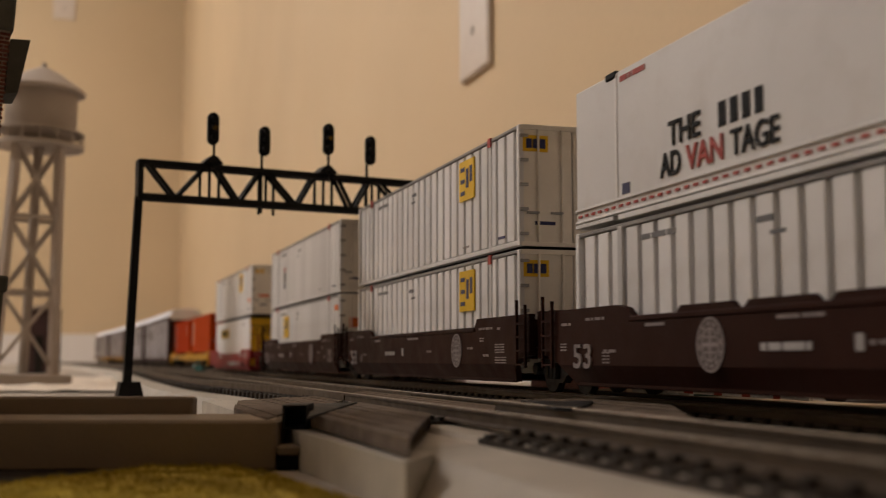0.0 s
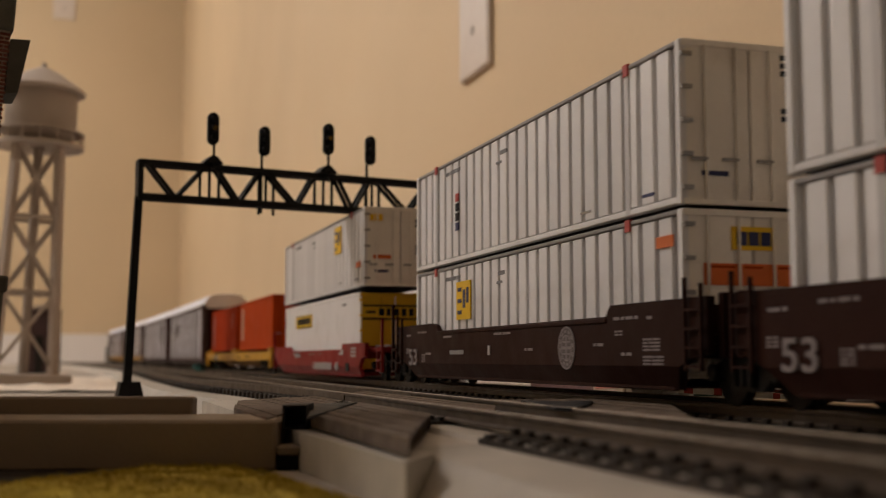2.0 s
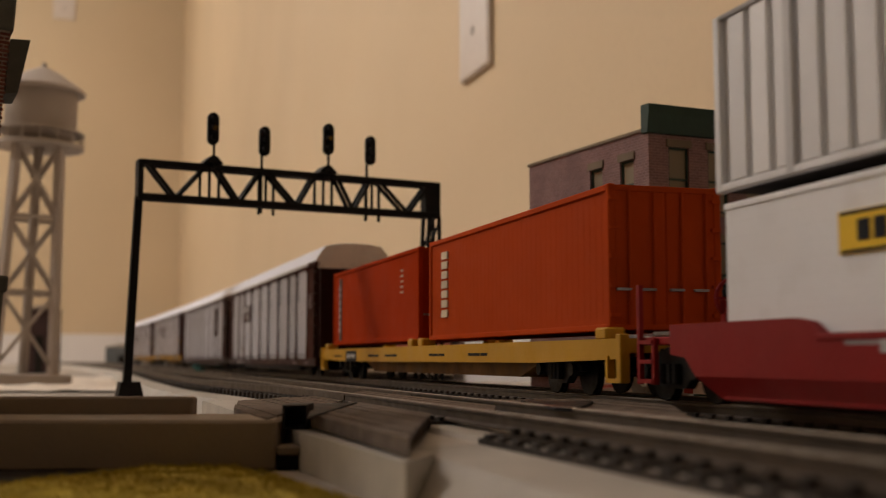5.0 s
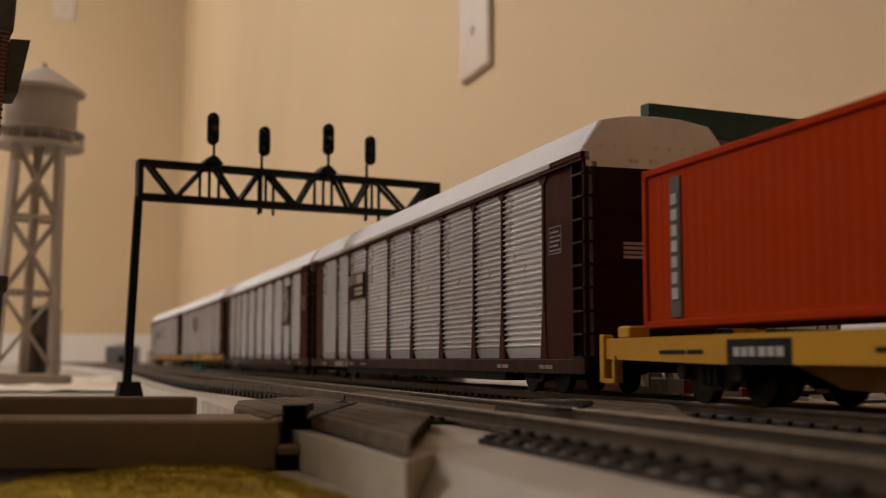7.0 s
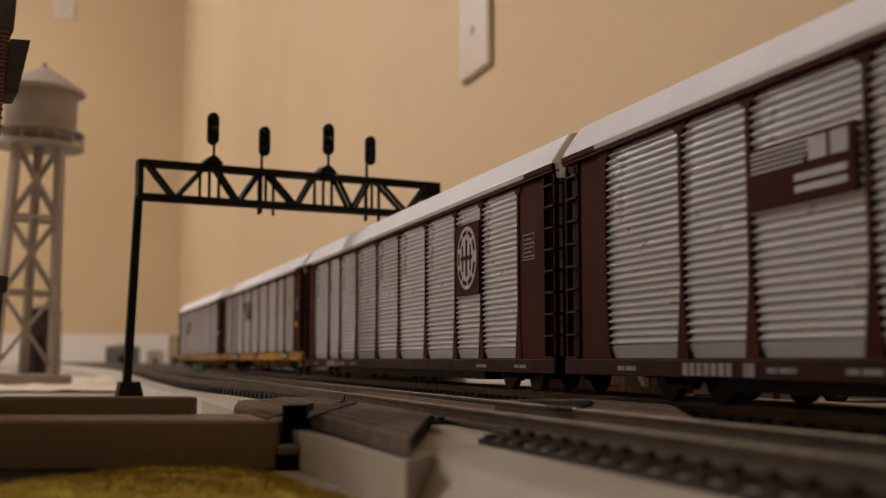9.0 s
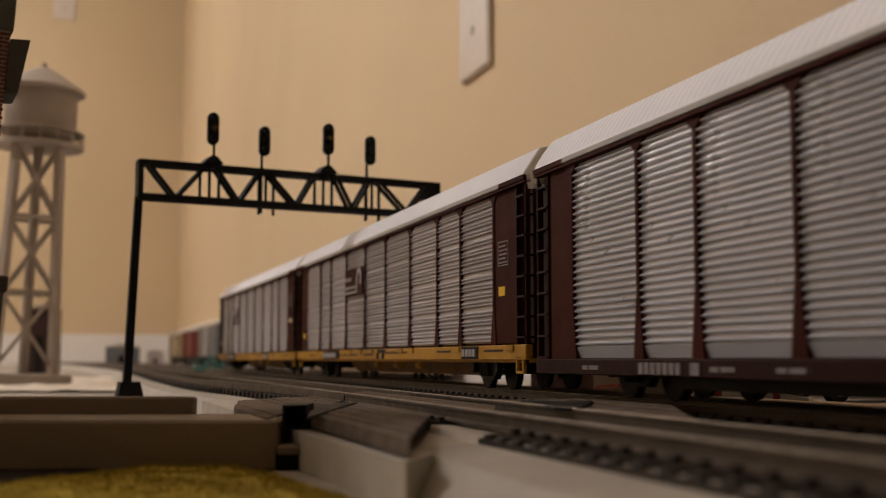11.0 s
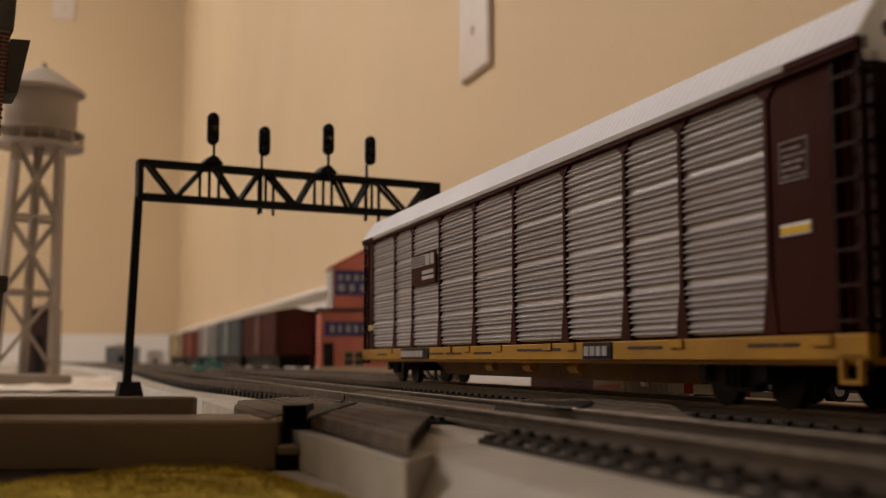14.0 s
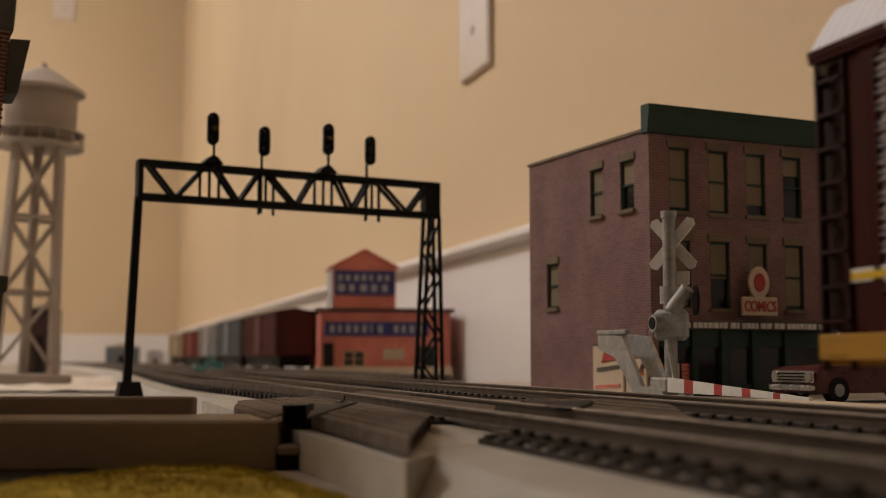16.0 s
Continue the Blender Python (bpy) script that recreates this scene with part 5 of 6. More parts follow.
def window(front, c, z0, z1, blind, k):
    m = pose(c, 0, 0) if front else pose(0, c, 0, 0, 0, -90)
    w = 0.0041
    win = part("window", Solid().box(-w, w, 0.0016, 0.0019, z0, z1), GLASS_DARK, SHOP, "", m)
    s = Solid()
    for x in (-w, w - 0.0006):
        s.box(x, x + 0.0006, 0.0006, 0.0016, z0, z1)
    mid = (z0 + z1) / 2
    for z in (z0, mid - 0.0003, z1 - 0.0007):
        s.box(-w, w, 0.0006, 0.0016, z, z + 0.0007)
    part("frame", s, GREEN_DARK, win)
    part("sill", Solid().box(-w - 0.0009, w + 0.0009, -0.0012, 0.0004, z0 - 0.0012, z0), STONE, win)
    part("lintel", Solid().box(-w - 0.0009, w + 0.0009, -0.0006, 0.0004, z1, z1 + 0.0026), STONE, win)
    if blind > 0:
        part("blind", Solid().box(-w + 0.0007, w - 0.0007, 0.0012, 0.0015, z1 - (z1 - z0) * blind, z1 - 0.0007), BLIND, win)


for k, (a, b, c, d) in enumerate(front_holes):
    window(True, (a + b) / 2, c, d, (0.96, 0.93, 0.55, 0.95, 0.96, 0.82, 0.93, 0.3)[k], k)
for k, (a, b, c, d) in enumerate(side_holes):
    window(False, (a + b) / 2, c, d, (0.5, 0.95, 0.95)[k], k)
# shop front
for x in (0.0012, 0.0170, 0.0290, 0.0420, 0.0560, WX - 0.0012):
    part("pilaster", Solid().box(x - 0.0012, x + 0.0012, -0.0006, 0.0022, 0, 0.0222), GREEN_DARK if 0.01 < x < 0.06 else BRICK_DARK, SHOP)
part("fascia", Solid().box(0.0, WX, -0.0024, 0.0022, 0.0222, 0.0254, 0.0003), SLATE, SHOP)
s = Solid()
r = random.Random(4)
x = 0.002
while x < WX - 0.004:
    w = r.uniform(0.001, 0.0022)
    s.box(x, x + w, -0.0028, -0.002, 0.0228, 0.0247)
    x += w + r.choice((0.0004, 0.0004, 0.0013))
part("lettering", s, GATE_WHITE, SHOP)
for k in range(5):
    a, b = ((0.0024, 0.0158), (0.0182, 0.0278), (0.0302, 0.0408), (0.0432, 0.0548), (0.0572, WX - 0.0024))[k]
    part("shop_pane", Solid().box(a, b, 0.0012, 0.0015, 0.004, 0.0165), GLASS_DARK, SHOP)
    part("transom", Solid().box(a, b, 0.0004, 0.002, 0.0165, 0.0222), GREEN_DARK, SHOP)
    part("stall_riser", Solid().box(a, b, 0.0002, 0.002, 0, 0.004), GREEN_DARK, SHOP)
for x, m in ((0.0045, ORANGE), (0.0085, CONTAINER_END), (0.0125, BRICK_RED)):
    part("display_poster", Solid().box(x, x + 0.003, 0.0009, 0.0011, 0.0055, 0.011), m, SHOP)
sign = part("hanging_sign", Solid().box(0.0335, 0.0486, -0.0050, -0.0040, 0.0272, 0.0335, 0.0003), SIGN_CREAM, SHOP, "cream sign with red lettering under a round disc")
part("disc", Solid().prism([(0.041 + 0.0043 * math.cos(t), 0.0385 + 0.0055 * math.sin(t)) for t in [2 * math.pi * k / 24 for k in range(24)]], "y", -0.0048, -0.0040), SIGN_CREAM, sign)
part("disc_centre", Solid().prism([(0.041 + 0.0023 * math.cos(t), 0.0385 + 0.0032 * math.sin(t)) for t in [2 * math.pi * k / 24 for k in range(24)]], "y", -0.0052, -0.0047), MARK_RED, sign)
part("bracket", Solid().box(0.0405, 0.0415, -0.0042, 0.0, 0.0300, 0.0312), SLATE, sign)
words(sign, "COMICS", 0.0343, 0.0478, 0.0285, 0.0322, -0.0051, MARK_RED, unit=1, deep=0.0002)
# posters against the side wall
for v0, v1, z1, seed in ((0.0150, 0.0345, 0.0178, 1), (0.0012, 0.0135, 0.0125, 2)):
    p = thing("poster_board", SHOP.matrix_basis @ pose(0, 0, 0, 0, 0, -90), "cream advertising board with red print against the brick wall" if seed == 1 else "colourful fruit coloured advertising board", "poster", "advertising boards")
    part("board", Solid().box(-v1, -v0, -0.0014, -0.0004, 0, z1, 0.0002), SIGN_CREAM, p)
    r = random.Random(seed)
    if seed == 1:
        part("print", Solid().prism([(-v1 + 0.006, z1 - 0.0065), (-v1 + 0.0085, z1 - 0.0015), (-v1 + 0.0085, z1 - 0.0032), (-v0 - 0.004, z1 - 0.0035), (-v0 - 0.004, z1 - 0.0055)], "y", -0.0017, -0.0012), MARK_RED, p)
        part("print", Solid().prism([(-v1 + 0.003, 0.0080), (-v0 - 0.002, 0.0092), (-v0 - 0.002, 0.0106), (-v1 + 0.003, 0.0094)], "y", -0.0017, -0.0012), SLATE, p)
        part("print", Solid().prism([(-v1 + 0.002, 0.002), (-v0 - 0.002, 0.0030), (-v0 - 0.002, 0.0042), (-v1 + 0.002, 0.0032)], "y", -0.0017, -0.0012), BRICK_RED, p)
        part("frame", Solid().box(-v1, -v0, -0.0016, -0.0003, z1 - 0.0007, z1), SLATE, p)
    else:
        for k in range(14):
            x, z = r.uniform(-v1 + 0.002, -v0 - 0.002), r.uniform(0.002, z1 - 0.002)
            part("print", Solid().rod((x, -0.0017, z), (x, -0.0012, z), r.uniform(0.0006, 0.0013), 8), (MARK_RED, GREEN_DARK, LOGO_YELLOW, MARK_ORANGE)[k % 4], p)

# ---- crossing gate ----
gate = thing("crossing_gate", beside(-0.3038, 0.1618, -0.004), "unpainted metal railroad crossing gate with red and white arm lowered", "crossing gate")
part("mast", Solid().rod((0, 0, 0), (0, 0, 0.0535), 0.0019, 12), CAST_METAL, gate, smooth=True)
part("mast_cap", Solid().rod((0, 0, 0.0535), (0, 0, 0.0555), 0.0023, 12), CAST_METAL, gate, smooth=True)
part("base", Solid().box(-0.006, 0.0065, -0.004, 0.004, 0, 0.0018, 0.0004), CAST_METAL, gate)
tilt = Matrix.Rotation(radians(42), 4, "Z")
for k, a in enumerate((48, 132)):
    bar = Solid().prism([(-0.0088, -0.0016), (0.0088, -0.0016), (0.0096, 0), (0.0088, 0.0016), (-0.0088, 0.0016), (-0.0096, 0)], "y", -0.0004, 0.0004)
    part("crossbuck_arm", bar, GATE_WHITE, gate, "", pose(0, 0, 0.0462) @ tilt @ pose(0, 0.0026 + 0.0009 * k, 0, 0, -a, 0))
part("plaque", Solid().box(-0.0022, 0.0022, -0.0004, 0.0004, 0, 0.004), GATE_WHITE, gate, "", pose(0, 0, 0.034) @ tilt @ pose(0.0028, 0.0026, 0))
part("light_bracket", Solid().box(-0.0046, 0.0050, -0.0024, 0.0028, 0.0178, 0.0268, 0.0012), CAST_METAL, gate, "", tilt @ pose(0, 0, 0))
part("lamp", Solid().rod((-0.0012, -0.0052, 0.0228), (-0.0012, 0.002, 0.0228), 0.0026, 14), CAST_METAL, gate, smooth=True)
part("lamp_bore", Solid().rod((-0.0012, -0.0055, 0.0228), (-0.0012, -0.0050, 0.0228), 0.0018, 14), BLACK, gate)
part("lamp", Solid().rod((0.0045, -0.002, 0.0262), (0.009, 0.001, 0.0325), 0.0021, 12), CAST_METAL, gate, smooth=True)
part("target", Solid().rod((0.0100, 0.0024, 0.0290), (0.0102, 0.0030, 0.0290), 0.0043, 18), BLACK, gate)
part("collar", Solid().rod((0, 0, 0.0285), (0, 0, 0.0335), 0.0029, 12), CAST_METAL, gate, smooth=True)
for y in (-0.0042, 0.0042):
    part("counterweight_arm", Solid().prism([(0.004, 0.0005), (-0.010, 0.0002), (-0.0145, 0.0022), (-0.027, 0.0128), (-0.0395, 0.0158), (-0.0395, 0.0205), (-0.022, 0.0195), (-0.0095, 0.0045), (0.004, 0.0045)], "y", y - 0.0007, y + 0.0007), CAST_METAL, gate)
part("counterweight", Solid().box(-0.0400, -0.0365, -0.0042, 0.0042, 0.0155, 0.0212, 0.0006), CAST_METAL, gate)
part("counterweight", Solid().box(-0.0400, -0.0190, -0.0052, -0.0035, 0.0200, 0.0215, 0.0003), CAST_METAL, gate)
part("strut", Solid().bar((0.0035, -0.003, 0.018), (0.0085, -0.003, 0.0035), 0.0008, 0.0008), CAST_METAL, gate)
part("arm_socket", Solid().box(-0.004, 0.006, -0.0050, -0.0020, 0.0030, 0.0072, 0.0005), CAST_METAL, gate)
arm_y0, arm_y1 = -0.0045, -0.0036
edges = [0.006, 0.0155, 0.0205, 0.0315, 0.0355, 0.0450, 0.0490, 0.0590, 0.0620, 0.0735]
for k, (a, b) in enumerate(zip(edges, edges[1:])):
    za, zb = [0.0073 - 0.0036 * (v - 0.006) / 0.0675 for v in (a, b)]
    wa, wb = [0.0032 - 0.0002 * (v - 0.006) / 0.0675 for v in (a, b)]
    part("arm_stripe", Solid().prism([(a, wa), (b, wb), (b, zb), (a, za)], "y", arm_y0, arm_y1), MARK_RED if k % 2 else GATE_WHITE, gate, "red stripe of the arm" if k % 2 else "white stripe of the arm")

# ---- pickup truck ----
car_root = thing("pickup_truck", pose(0.1010, 0.3370, -0.004, 0, 0, 203), "dark red pickup truck with chrome grille parked by the kerb", "truck")
w = 0.0095
part("body", Solid().prism([(0, 0.0028), (0, 0.0085), (-0.002, 0.0102), (-0.018, 0.0112), (-0.060, 0.0112), (-0.060, 0.0028)], "y", -w, w), CAR_RED, car_root)
part("cab", Solid().prism([(-0.0175, 0.0110), (-0.0235, 0.0178), (-0.0350, 0.0182), (-0.0375, 0.0112)], "y", -w + 0.0012, w - 0.0012), CAR_RED, car_root)
for y in (-w + 0.0009, w - 0.0012):
    part("side_window", Solid().prism([(-0.0205, 0.0120), (-0.0243, 0.0168), (-0.0340, 0.0171), (-0.0350, 0.0120)], "y", y, y + 0.0004), GLASS_DARK, car_root)
part("windscreen", Solid().add([(-0.0173, -w + 0.0022, 0.0115), (-0.0173, w - 0.0022, 0.0115), (-0.0228, w - 0.0028, 0.0175), (-0.0228, -w + 0.0028, 0.0175)], [(0, 1, 2, 3)]), GLASS_DARK, car_root)
grille = part("grille", Solid().box(0, 0.0007, -w + 0.0006, w - 0.0006, 0.0058, 0.0092, 0.0002), CHROME, car_root)
for k in range(3):
    part("slot", Solid().box(0.0006, 0.0009, -0.0062, 0.0062, 0.0064 + 0.0009 * k, 0.0068 + 0.0009 * k), BLACK, grille)
for y in (-w + 0.0024, w - 0.0024):
    part("headlight", Solid().rod((0.0005, y, 0.0075), (0.0012, y, 0.0075), 0.0014, 12), CHROME, car_root)
part("bumper", Solid().box(0.0002, 0.0018, -w, w, 0.0036, 0.0052, 0.0004), CHROME, car_root)
for x in (-0.0078, -0.0458):
    for y in (-w - 0.0002, w - 0.0028):
        wh = part("wheel", Solid().rod((x, y, 0.0037), (x, y + 0.003, 0.0037), 0.0037, 20), WHEEL, car_root)
        part("hub", Solid().rod((x, y - 0.0002, 0.0037), (x, y + 0.0032, 0.0037), 0.0018, 14), STEEL, wh)
kerb = structure("pavement_edge", Solid().box(-0.262, -0.10, 0.163, 0.172, -0.0042, -0.0016, 0.0004), SIGN_CREAM, "cream kerb strip beside the track", "kerb", HERE)

# ---- red mill ----
mill = thing("mill", pose(-0.1040, 0.985, TABLE, 0, 0, TURN - 90 - 6), "red brick feed mill with tower and blue sign boards", "building")
WM = 0.1125
part("wall", Solid().box(-0.10, 0, 0, WM, 0, 0.0590), BRICK_RED, mill)
part("roof", Solid().box(-0.104, 0.004, -0.003, WM + 0.003, 0.0590, 0.0620, 0.0006), ROOF_DARK, mill)
part("tower_wall", Solid().prism([(0.0120, 0.0620), (0.0655, 0.0620), (0.0655, 0.0975), (0.0388, 0.1120), (0.0120, 0.0975)], "x", -0.055, -0.006), BRICK_RED, mill)
part("tower_side", Solid().box(-0.055, -0.0065, 0.0108, 0.0119, 0.0620, 0.0975), MILL_GREY, mill)
for a, b in (((0.0388, 0.1128), (0.0095, 0.0972)), ((0.0388, 0.1128), (0.0680, 0.0972))):
    part("tower_roof", Solid().bar((-0.031, *a), (-0.031, *b), 0.052, 0.0016), MILL_ROOF, mill)
for y0, y1, z0, z1, rows in ((0.0130, 0.0645, 0.0735, 0.0945, ((0.58, 0.84, (0.9, 0.8, 1, 0.9, 0.6, 0.9, 0.8)), (0.14, 0.44, (1, 0.8, 1, 0.9, 0.8)))),
                             (0.0040, 0.0930, 0.0385, 0.0505, ((0.22, 0.78, (0.9, 0.7, 0.9, 0.8, 0.9, 0.4, 0.9, 0, 0.9, 0.7, 0.9, 0.8)),))):
    high = z0 > 0.06
    board = part("sign_board", Solid().box(-0.006 if high else 0, -0.0045 if high else 0.0015, y0, y1, z0, z1), BLUE_SIGN, mill)
    s = Solid()
    x = -0.0045 if high else 0.0015
    for a, b, widths in rows:
        pitch = (y1 - y0) * 0.92 / len(widths)
        for k, wide in enumerate(widths):
            if wide:
                y = y0 + (y1 - y0) * 0.05 + k * pitch
                s.box(x, x + 0.0004, y, y + pitch * wide * 0.62, z0 + (z1 - z0) * a, z0 + (z1 - z0) * b)
    part("lettering", s, MARK_WHITE, board)
part("door", Solid().box(0, 0.0012, 0.0030, 0.0118, 0.003, 0.0325), GLASS_DARK, mill)
for y in (0.0205, 0.0295):
    win = part("window", Solid().box(0, 0.0012, y, y + 0.0082, 0.0125, 0.0260), SIGN_CREAM, mill)
    for a, b in ((0.0008, 0.0038), (0.0044, 0.0074)):
        for c, d in ((0.0136, 0.0188), (0.0196, 0.0249)):
            part("pane", Solid().box(0.0012, 0.0016, y + a, y + b, c, d), GLASS_DARK, win)
part("notice", Solid().box(0, 0.0012, 0.0540, 0.0720, 0.0185, 0.0275), SIGN_CREAM, mill)
part("loading_door", Solid().box(0, 0.0012, 0.0850, 0.1000, 0.006, 0.0300), GLASS_DARK, mill)
part("foundation", Solid().box(-0.101, 0.0025, -0.0012, WM + 0.0012, 0, 0.0125), SIGN_CREAM, mill)

# ---- standing freight cars on the siding ----
def boxcar(s, material, label, length=15.2, top=4.35):
    root = thing("boxcar", on_track(s, FAR), label, "railway car", "standing freight cars")
    h = length / 2
    part("body", Solid(HO).box(-h, h, -1.5, 1.5, 1.0, top, 0.05), material, root)
    part("roof", Solid(HO).prism([(-1.55, top), (1.55, top), (0, top + 0.27)], "x", -h - 0.05, h + 0.05), material, root)
    ribs = Solid(HO)
    for k in range(13):
        x = -h + 0.3 + k * (length - 0.6) / 12
        ribs.box(x - 0.06, x + 0.06, -1.58, -1.5, 1.05, top - 0.05)
    part("side_rib", ribs, material, root)
    part("door", Solid(HO).box(-1.5, 1.5, -1.62, -1.5, 1.1, top - 0.15, 0.03), material, root)
    part("underframe", Solid(HO).box(-h, h, -1.2, 1.2, 0.16, 1.0), WHEEL, root)
    lad = Solid(HO)
    for k in range(8):
        lad.box(h, h + 0.08, -1.3, -0.8, 1.3 + 0.4 * k, 1.36 + 0.4 * k)
    part("ladder", lad, material, root)
    for side in (-1, 1):
        truck(root, side * (h - 1.8))


boxcar(-1.094, BOXCAR_RED, "dark red boxcar standing on the siding")
boxcar(-1.295, BOXCAR_GREY, "blue grey hopper car standing on the siding", 13.8)
boxcar(-1.462, BOXCAR_PALE, "pale covered hopper standing on the siding", 12.5, 4.2)
boxcar(-1.620, BOXCAR_FADED, "faded red boxcar standing on the siding", 13.5, 3.95)
boxcar(-1.790, BOXCAR_CREAM, "cream reefer standing on the siding", 13.5, 3.8)

# ---- water tower ----
tower = thing("water_tower", pose(-0.3055, 0.85, TABLE, 0, 2.0, 20), "grey plastic water tower on braced legs", "water tower")
Z = 0.0105
part("tank", Solid().lathe([(0.0, 0.164 + Z), (0.014, 0.166 + Z), (0.0235, 0.170 + Z), (0.0258, 0.174 + Z), (0.0258, 0.2085 + Z), (0.0, 0.2105 + Z)], 32), GREY_PLASTIC, tower, smooth=True)
part("roof", Solid().lathe([(0.0308, 0.2055 + Z), (0.0312, 0.2078 + Z), (0.012, 0.2210 + Z), (0.0022, 0.2255 + Z), (0.0016, 0.2288 + Z), (0, 0.2290 + Z)], 32), GREY_PLASTIC, tower, smooth=True)
part("balcony", Solid().lathe([(0.0240, 0.1640 + Z), (0.0322, 0.1640 + Z), (0.0322, 0.1668 + Z), (0.0240, 0.1668 + Z)], 32), GREY_PLASTIC, tower)
part("hand_rail", Solid().lathe([(0.0308, 0.1748 + Z), (0.0322, 0.1748 + Z), (0.0322, 0.1766 + Z), (0.0308, 0.1766 + Z)], 32), GREY_PLASTIC, tower)
for k in range(16):
    a = 2 * math.pi * k / 16
    part("baluster", Solid().rod((0.0315 * math.cos(a), 0.0315 * math.sin(a), 0.1668 + Z), (0.0315 * math.cos(a), 0.0315 * math.sin(a), 0.1752 + Z), 0.0006, 5), GREY_PLASTIC, tower)
corners = [(1, 1), (-1, 1), (-1, -1), (1, -1)]


def leg_at(c, z):
    h = 0.0205 - 0.0055 * z / 0.178
    return Vector((c[0] * h, c[1] * h, z))


for k, c in enumerate(corners):
    part("leg", Solid().bar(leg_at(c, 0.003), leg_at(c, 0.178), 0.0052, 0.0052), GREY_PLASTIC, tower)
    d = corners[(k + 1) % 4]
    for j in range(3):
        za, zb = 0.012 + 0.055 * j, 0.012 + 0.055 * (j + 1)
        part("cross_brace", Solid().bar(leg_at(c, za), leg_at(d, zb), 0.0024, 0.0024), GREY_PLASTIC, tower)
        part("cross_brace", Solid().bar(leg_at(d, za), leg_at(c, zb), 0.0024, 0.0024), GREY_PLASTIC, tower)
        part("girt", Solid().bar(leg_at(c, zb), leg_at(d, zb), 0.003, 0.003), GREY_PLASTIC, tower)
part("riser_pipe", Solid().rod((0, 0, 0.003), (0, 0, 0.176), 0.0035, 12), GREY_PLASTIC, tower)
part("base_slab", Solid().box(-0.033, 0.033, -0.033, 0.033, 0, 0.0085, 0.001), GREY_PLASTIC, tower)

# ---- distant scenery by the end wall ----
def shed(x, y, w, d, h, material, label, roof):
    root = thing("shed", pose(x, y, TABLE, 0, 0, 12), label, "building", "distant sheds")
    part("wall", Solid().box(-w / 2, w / 2, 0, d, 0, h), material, root)
    part("roof", Solid().prism([(-w / 2 - 0.003, h), (w / 2 + 0.003, h), (0, h + w * 0.12)], "y", -0.003, d + 0.003), roof, root)
    part("door", Solid().box(-w * 0.12, w * 0.12, -0.001, 0, 0, h * 0.6), GLASS_DARK, root)


shed(-0.4600, 1.33, 0.036, 0.05, 0.076, ROOF_DARK, "dark brown shed with pale roof behind the water tower", GREY_PLASTIC)
shed(-0.700, 2.55, 0.07, 0.05, 0.045, BOXCAR_GREY, "grey shed far down the layout", GREY_PLASTIC)
shed(-0.640, 2.60, 0.035, 0.05, 0.035, MILL_GREY, "pale grey shed far down the layout", GREY_PLASTIC)
for x, y, wv, hv in ((-0.505, 1.45, 0.05, 0.024), (-0.212, 1.06, 0.030, 0.013)):
    b = thing("bush", pose(x, y, TABLE if x < -0.3 else -0.0042), "small teal green clump of scenery foliage", "bush", "bushes")
    s = Solid()
    r = random.Random(int(y * 100))
    for k in range(160):
        a, e = r.uniform(0, 6.28), r.uniform(0, 1)
        p = Vector((wv / 2 * math.cos(a) * math.sqrt(e), wv / 3 * math.sin(a) * math.sqrt(e), r.uniform(0, hv) * (1.1 - e)))
        q = p + Vector((r.uniform(-1, 1), r.uniform(-1, 1), r.uniform(0, 1))) * 0.004
        s.add([p, q, p + Vector((r.uniform(-1, 1), r.uniform(-1, 1), r.uniform(-1, 1))) * 0.004], [(0, 1, 2)])
    part("foliage", s, TEAL, b)
patch = Solid()
r = random.Random(9)
n = 26
grid = [(-0.42 + 0.30 * i / n, 0.66 + 0.42 * j / n, TABLE + 0.0008 + 0.0055 * max(0, noise.noise(Vector((i * 0.55, j * 0.55, 3.1)))) + 0.0012 * abs(noise.noise(Vector((i * 1.7, j * 1.7, 1.3))))) for i in range(n + 1) for j in range(n + 1)]
patch.add(grid, [(i * (n + 1) + j, (i + 1) * (n + 1) + j, (i + 1) * (n + 1) + j + 1, i * (n + 1) + j + 1) for i in range(n) for j in range(n)])
tagged(part("plaster_ground", patch, SNOW, None, "uneven white plaster ground round the water tower", None, True), "", "ground", "", "structure")

# ---- near building on its tan base ----
base = thing("foundation_block", pose(0, 0, TABLE), "tan plastic foundation of the brick building", "foundation")
part("step", Solid().box(-0.16, -0.0286, 0.2007, 0.2238, 0, 0.0086, 0.0005), TAN, base)
part("slab", Solid().box(-0.16, -0.0478, 0.2238, 0.2285, 0, 0.0118, 0.0004), TAN, base)
part("ledge", Solid().box(-0.0285, -0.0245, 0.2012, 0.2075, 0.0026, 0.0042, 0.0003), TAN, base)
# black sheet and foot added as the shade below step and ledge
part("base_sheet", Solid().box(-0.16, -0.0290, 0.172, 0.2300, -0.0004, 0.0003), BLACK, base, "black sheet standing in for shade along the tan foundation")
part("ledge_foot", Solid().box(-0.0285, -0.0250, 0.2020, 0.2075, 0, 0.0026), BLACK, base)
near = thing("brick_house", pose(-0.0913, 0.2290, 0.0013, 0, 3.3, 26), "tall red brick building with grey stone trim", "building")
part("wall", Solid().box(-0.05, -0.0003, 0.0003, 0.04, 0, 0.0735), MORTAR, near)
part("cornice", Solid().box(-0.05, 0.0004, -0.0006, 0.041, 0.0735, 0.096, 0.0004), SLATE, near)
part("pilaster", Solid().box(-0.05, 0.0032, -0.0015, 0.005, 0, 0.0225, 0.0004), SLATE, near)
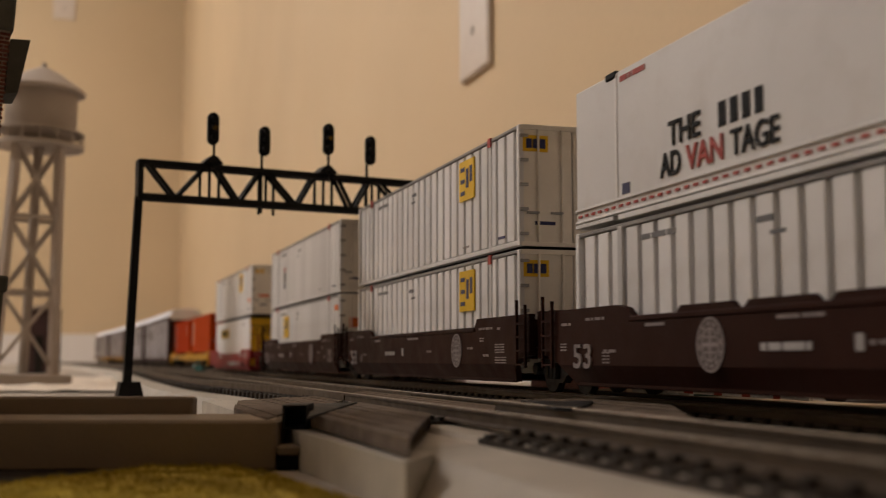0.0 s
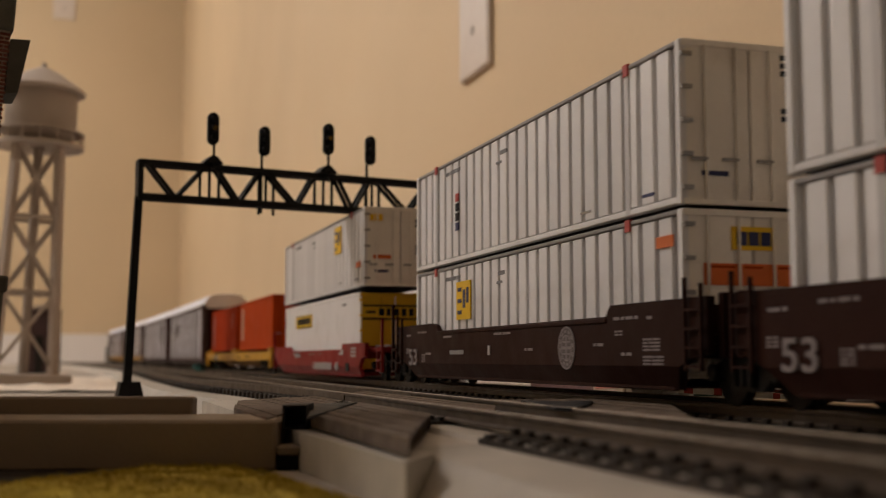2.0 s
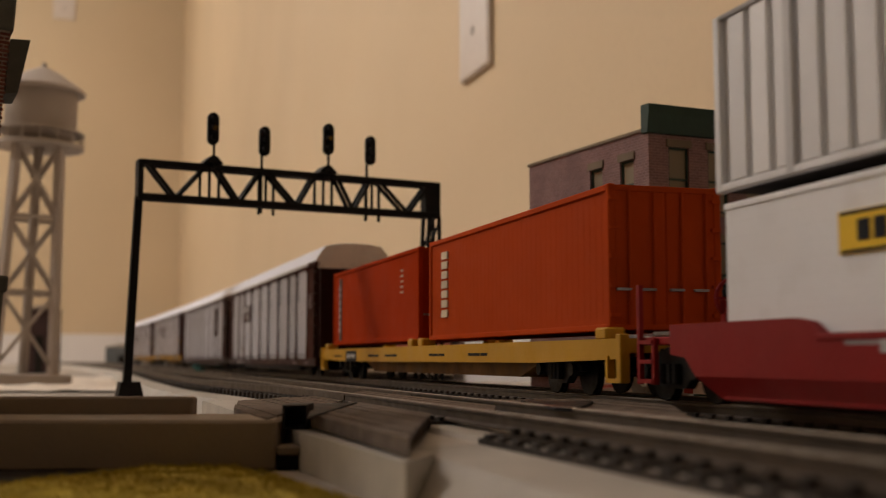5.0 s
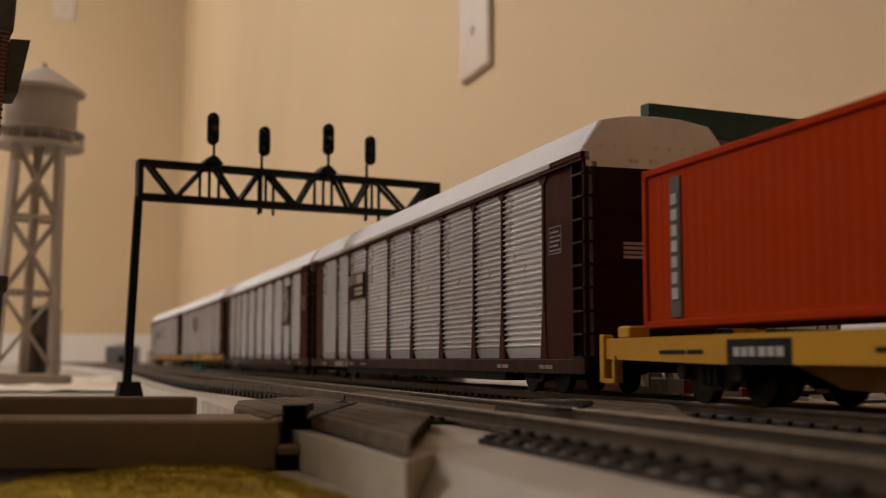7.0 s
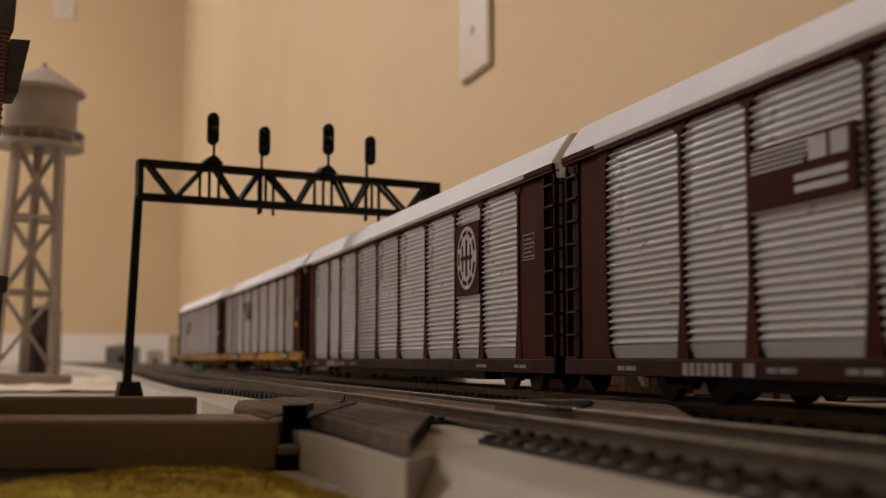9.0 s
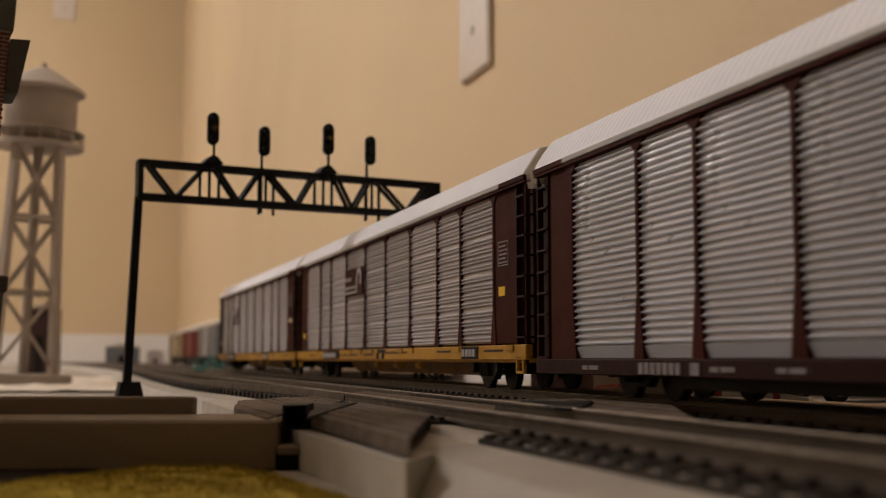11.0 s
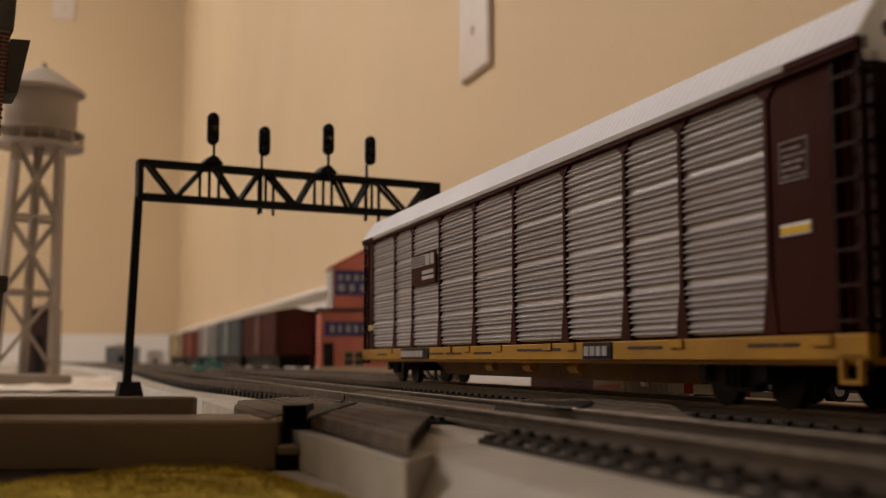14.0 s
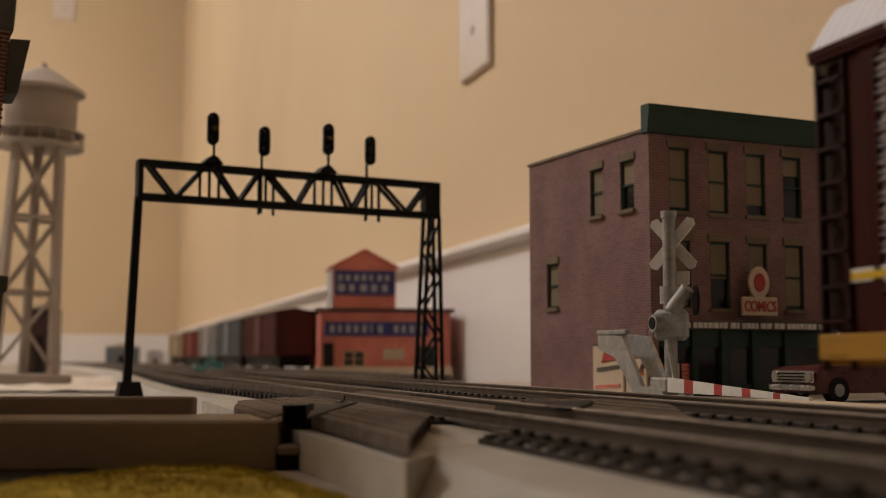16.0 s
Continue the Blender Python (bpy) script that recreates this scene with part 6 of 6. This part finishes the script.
part("pilaster_cap", Solid().box(-0.05, 0.0038, -0.0020, 0.0055, 0.0205, 0.0238, 0.0004), SLATE, near)
canopy = part("sign_box", Solid().prism([(0.0, 0.0722), (0.0039, 0.0726), (0.0024, 0.0612), (0.0, 0.0609)], "y", 0.001, 0.012), SLATE, near, "dark projecting sign box")
BRICK_MESH = Solid().box(-0.00100, 0.00100, 0.0, 0.0008, -0.00029, 0.00029, 0.00006).mesh("brick", BRICK_NEAR)
for k in range(85):
    z = 0.0005 + k * 0.00086
    for j in range(2):
        part("brick", BRICK_MESH, BRICK_NEAR, near, "", pose(-0.0011 - 0.00232 * j - (0.00116 if k % 2 else 0), 0, z))
    if k % 2:
        part("brick", BRICK_MESH, BRICK_NEAR, near, "", pose(-0.0003, 0.0011, z, 0, 0, 90))

# ---- turf ----
def turf_height(x, y):
    return TABLE + 0.0009 + 0.0007 * noise.noise(Vector((x * 160, y * 160, 0))) + 0.0004 * noise.noise(Vector((x * 700, y * 700, 5)))


def turf_far(u):
    """How far back the mat reaches, from its outer side (0) to the side by the crossing (1)."""
    return min(0.2012, 0.1798 + 0.1026 * (u - 0.56))


def turf_edge(y):
    return -0.0355 + (0.2085 - y) * 0.46 if y < 0.2085 else -0.0355


s = Solid()
n = 60
rows = []
for i in range(n + 1):
    for j in range(n + 1):
        y = 0.13 + (turf_far(j / n) - 0.13) * i / n
        x = -0.11 + (turf_edge(y) + 0.11) * j / n
        edge = min(1, (n - j) / 5, 0.35 + (n - i) / 5)
        rows.append((x + 0.0006 * noise.noise(Vector((y * 500, j, 1))), y, TABLE + (turf_height(x, y) - TABLE) * edge))
s.add(rows, [(i * (n + 1) + j, (i + 1) * (n + 1) + j, (i + 1) * (n + 1) + j + 1, i * (n + 1) + j + 1) for i in range(n) for j in range(n)])
tagged(part("turf_mat", s, TURF, None, "yellow green foam turf mat in front of the foundation", None, True), "", "ground", "", "structure")
r = random.Random(12)
s = Solid()
for k in range(26000):
    y = r.uniform(0.14, 0.2012)
    x = r.uniform(-0.09, turf_edge(y) + 0.001)
    z = turf_height(x, y) - 0.0003
    if y > turf_far((x + 0.11) / (turf_edge(y) + 0.11)):
        continue
    if x > turf_edge(y) - 0.004:
        z = TABLE
    a = r.uniform(0, 6.283)
    l = r.uniform(0.0005, 0.0013)
    d = Vector((math.cos(a) * 0.6, math.sin(a) * 0.6, 0.75)) * l
    e = Vector((-math.sin(a), math.cos(a), 0)) * 0.00012
    p = Vector((x, y, z))
    s.add([p - e, p + e, p + d], [(0, 1, 2)])
tagged(part("turf_fibre", s, TURF, None, "short yellow green turf fibres on the mat"), "", "grass", "", "stuff")

# ---- wall plates ----
def plate_on(m, label, w, hgt):
    root = thing("wall_plate", m, label, "wall plate", "wall plates")
    part("cover", Solid().box(-w / 2, w / 2, -0.006, 0, 0, hgt, 0.002), PLATE, root)
    for z in (0.3, 0.7):
        part("screw", Solid().rod((0, -0.0068, hgt * z), (0, -0.005, hgt * z), 0.0042, 10), GREY_PLASTIC, root)


plate_on(beside(-0.969, WALL, 0.262), "white outlet cover plate on the beige wall", 0.081, 0.133)
plate_on(HERE @ pose(END, -0.112, 1.278, 0, 0, 90), "white outlet cover plate on the end wall", 0.08, 0.13)

# ---- ceiling lamps, out of view; the second goes with the added bulb ----
for x, y, power in LAMPS:
    shade = thing("unseen_lamp", pose(x, y, CEILING), "unseen round white ceiling lamp", "lamp", "ceiling lamps")
    part("rose", Solid().lathe([(0.0, -0.03), (0.26, -0.03), (0.27, 0.0), (0.0, 0.0)], 32), WHITE_PAINT, shade)


def motions():
    for root, mid in RUN:
        walk(root, [(t, on_track(mid + way, MAIN)) for t, way in SPEED])


motions()
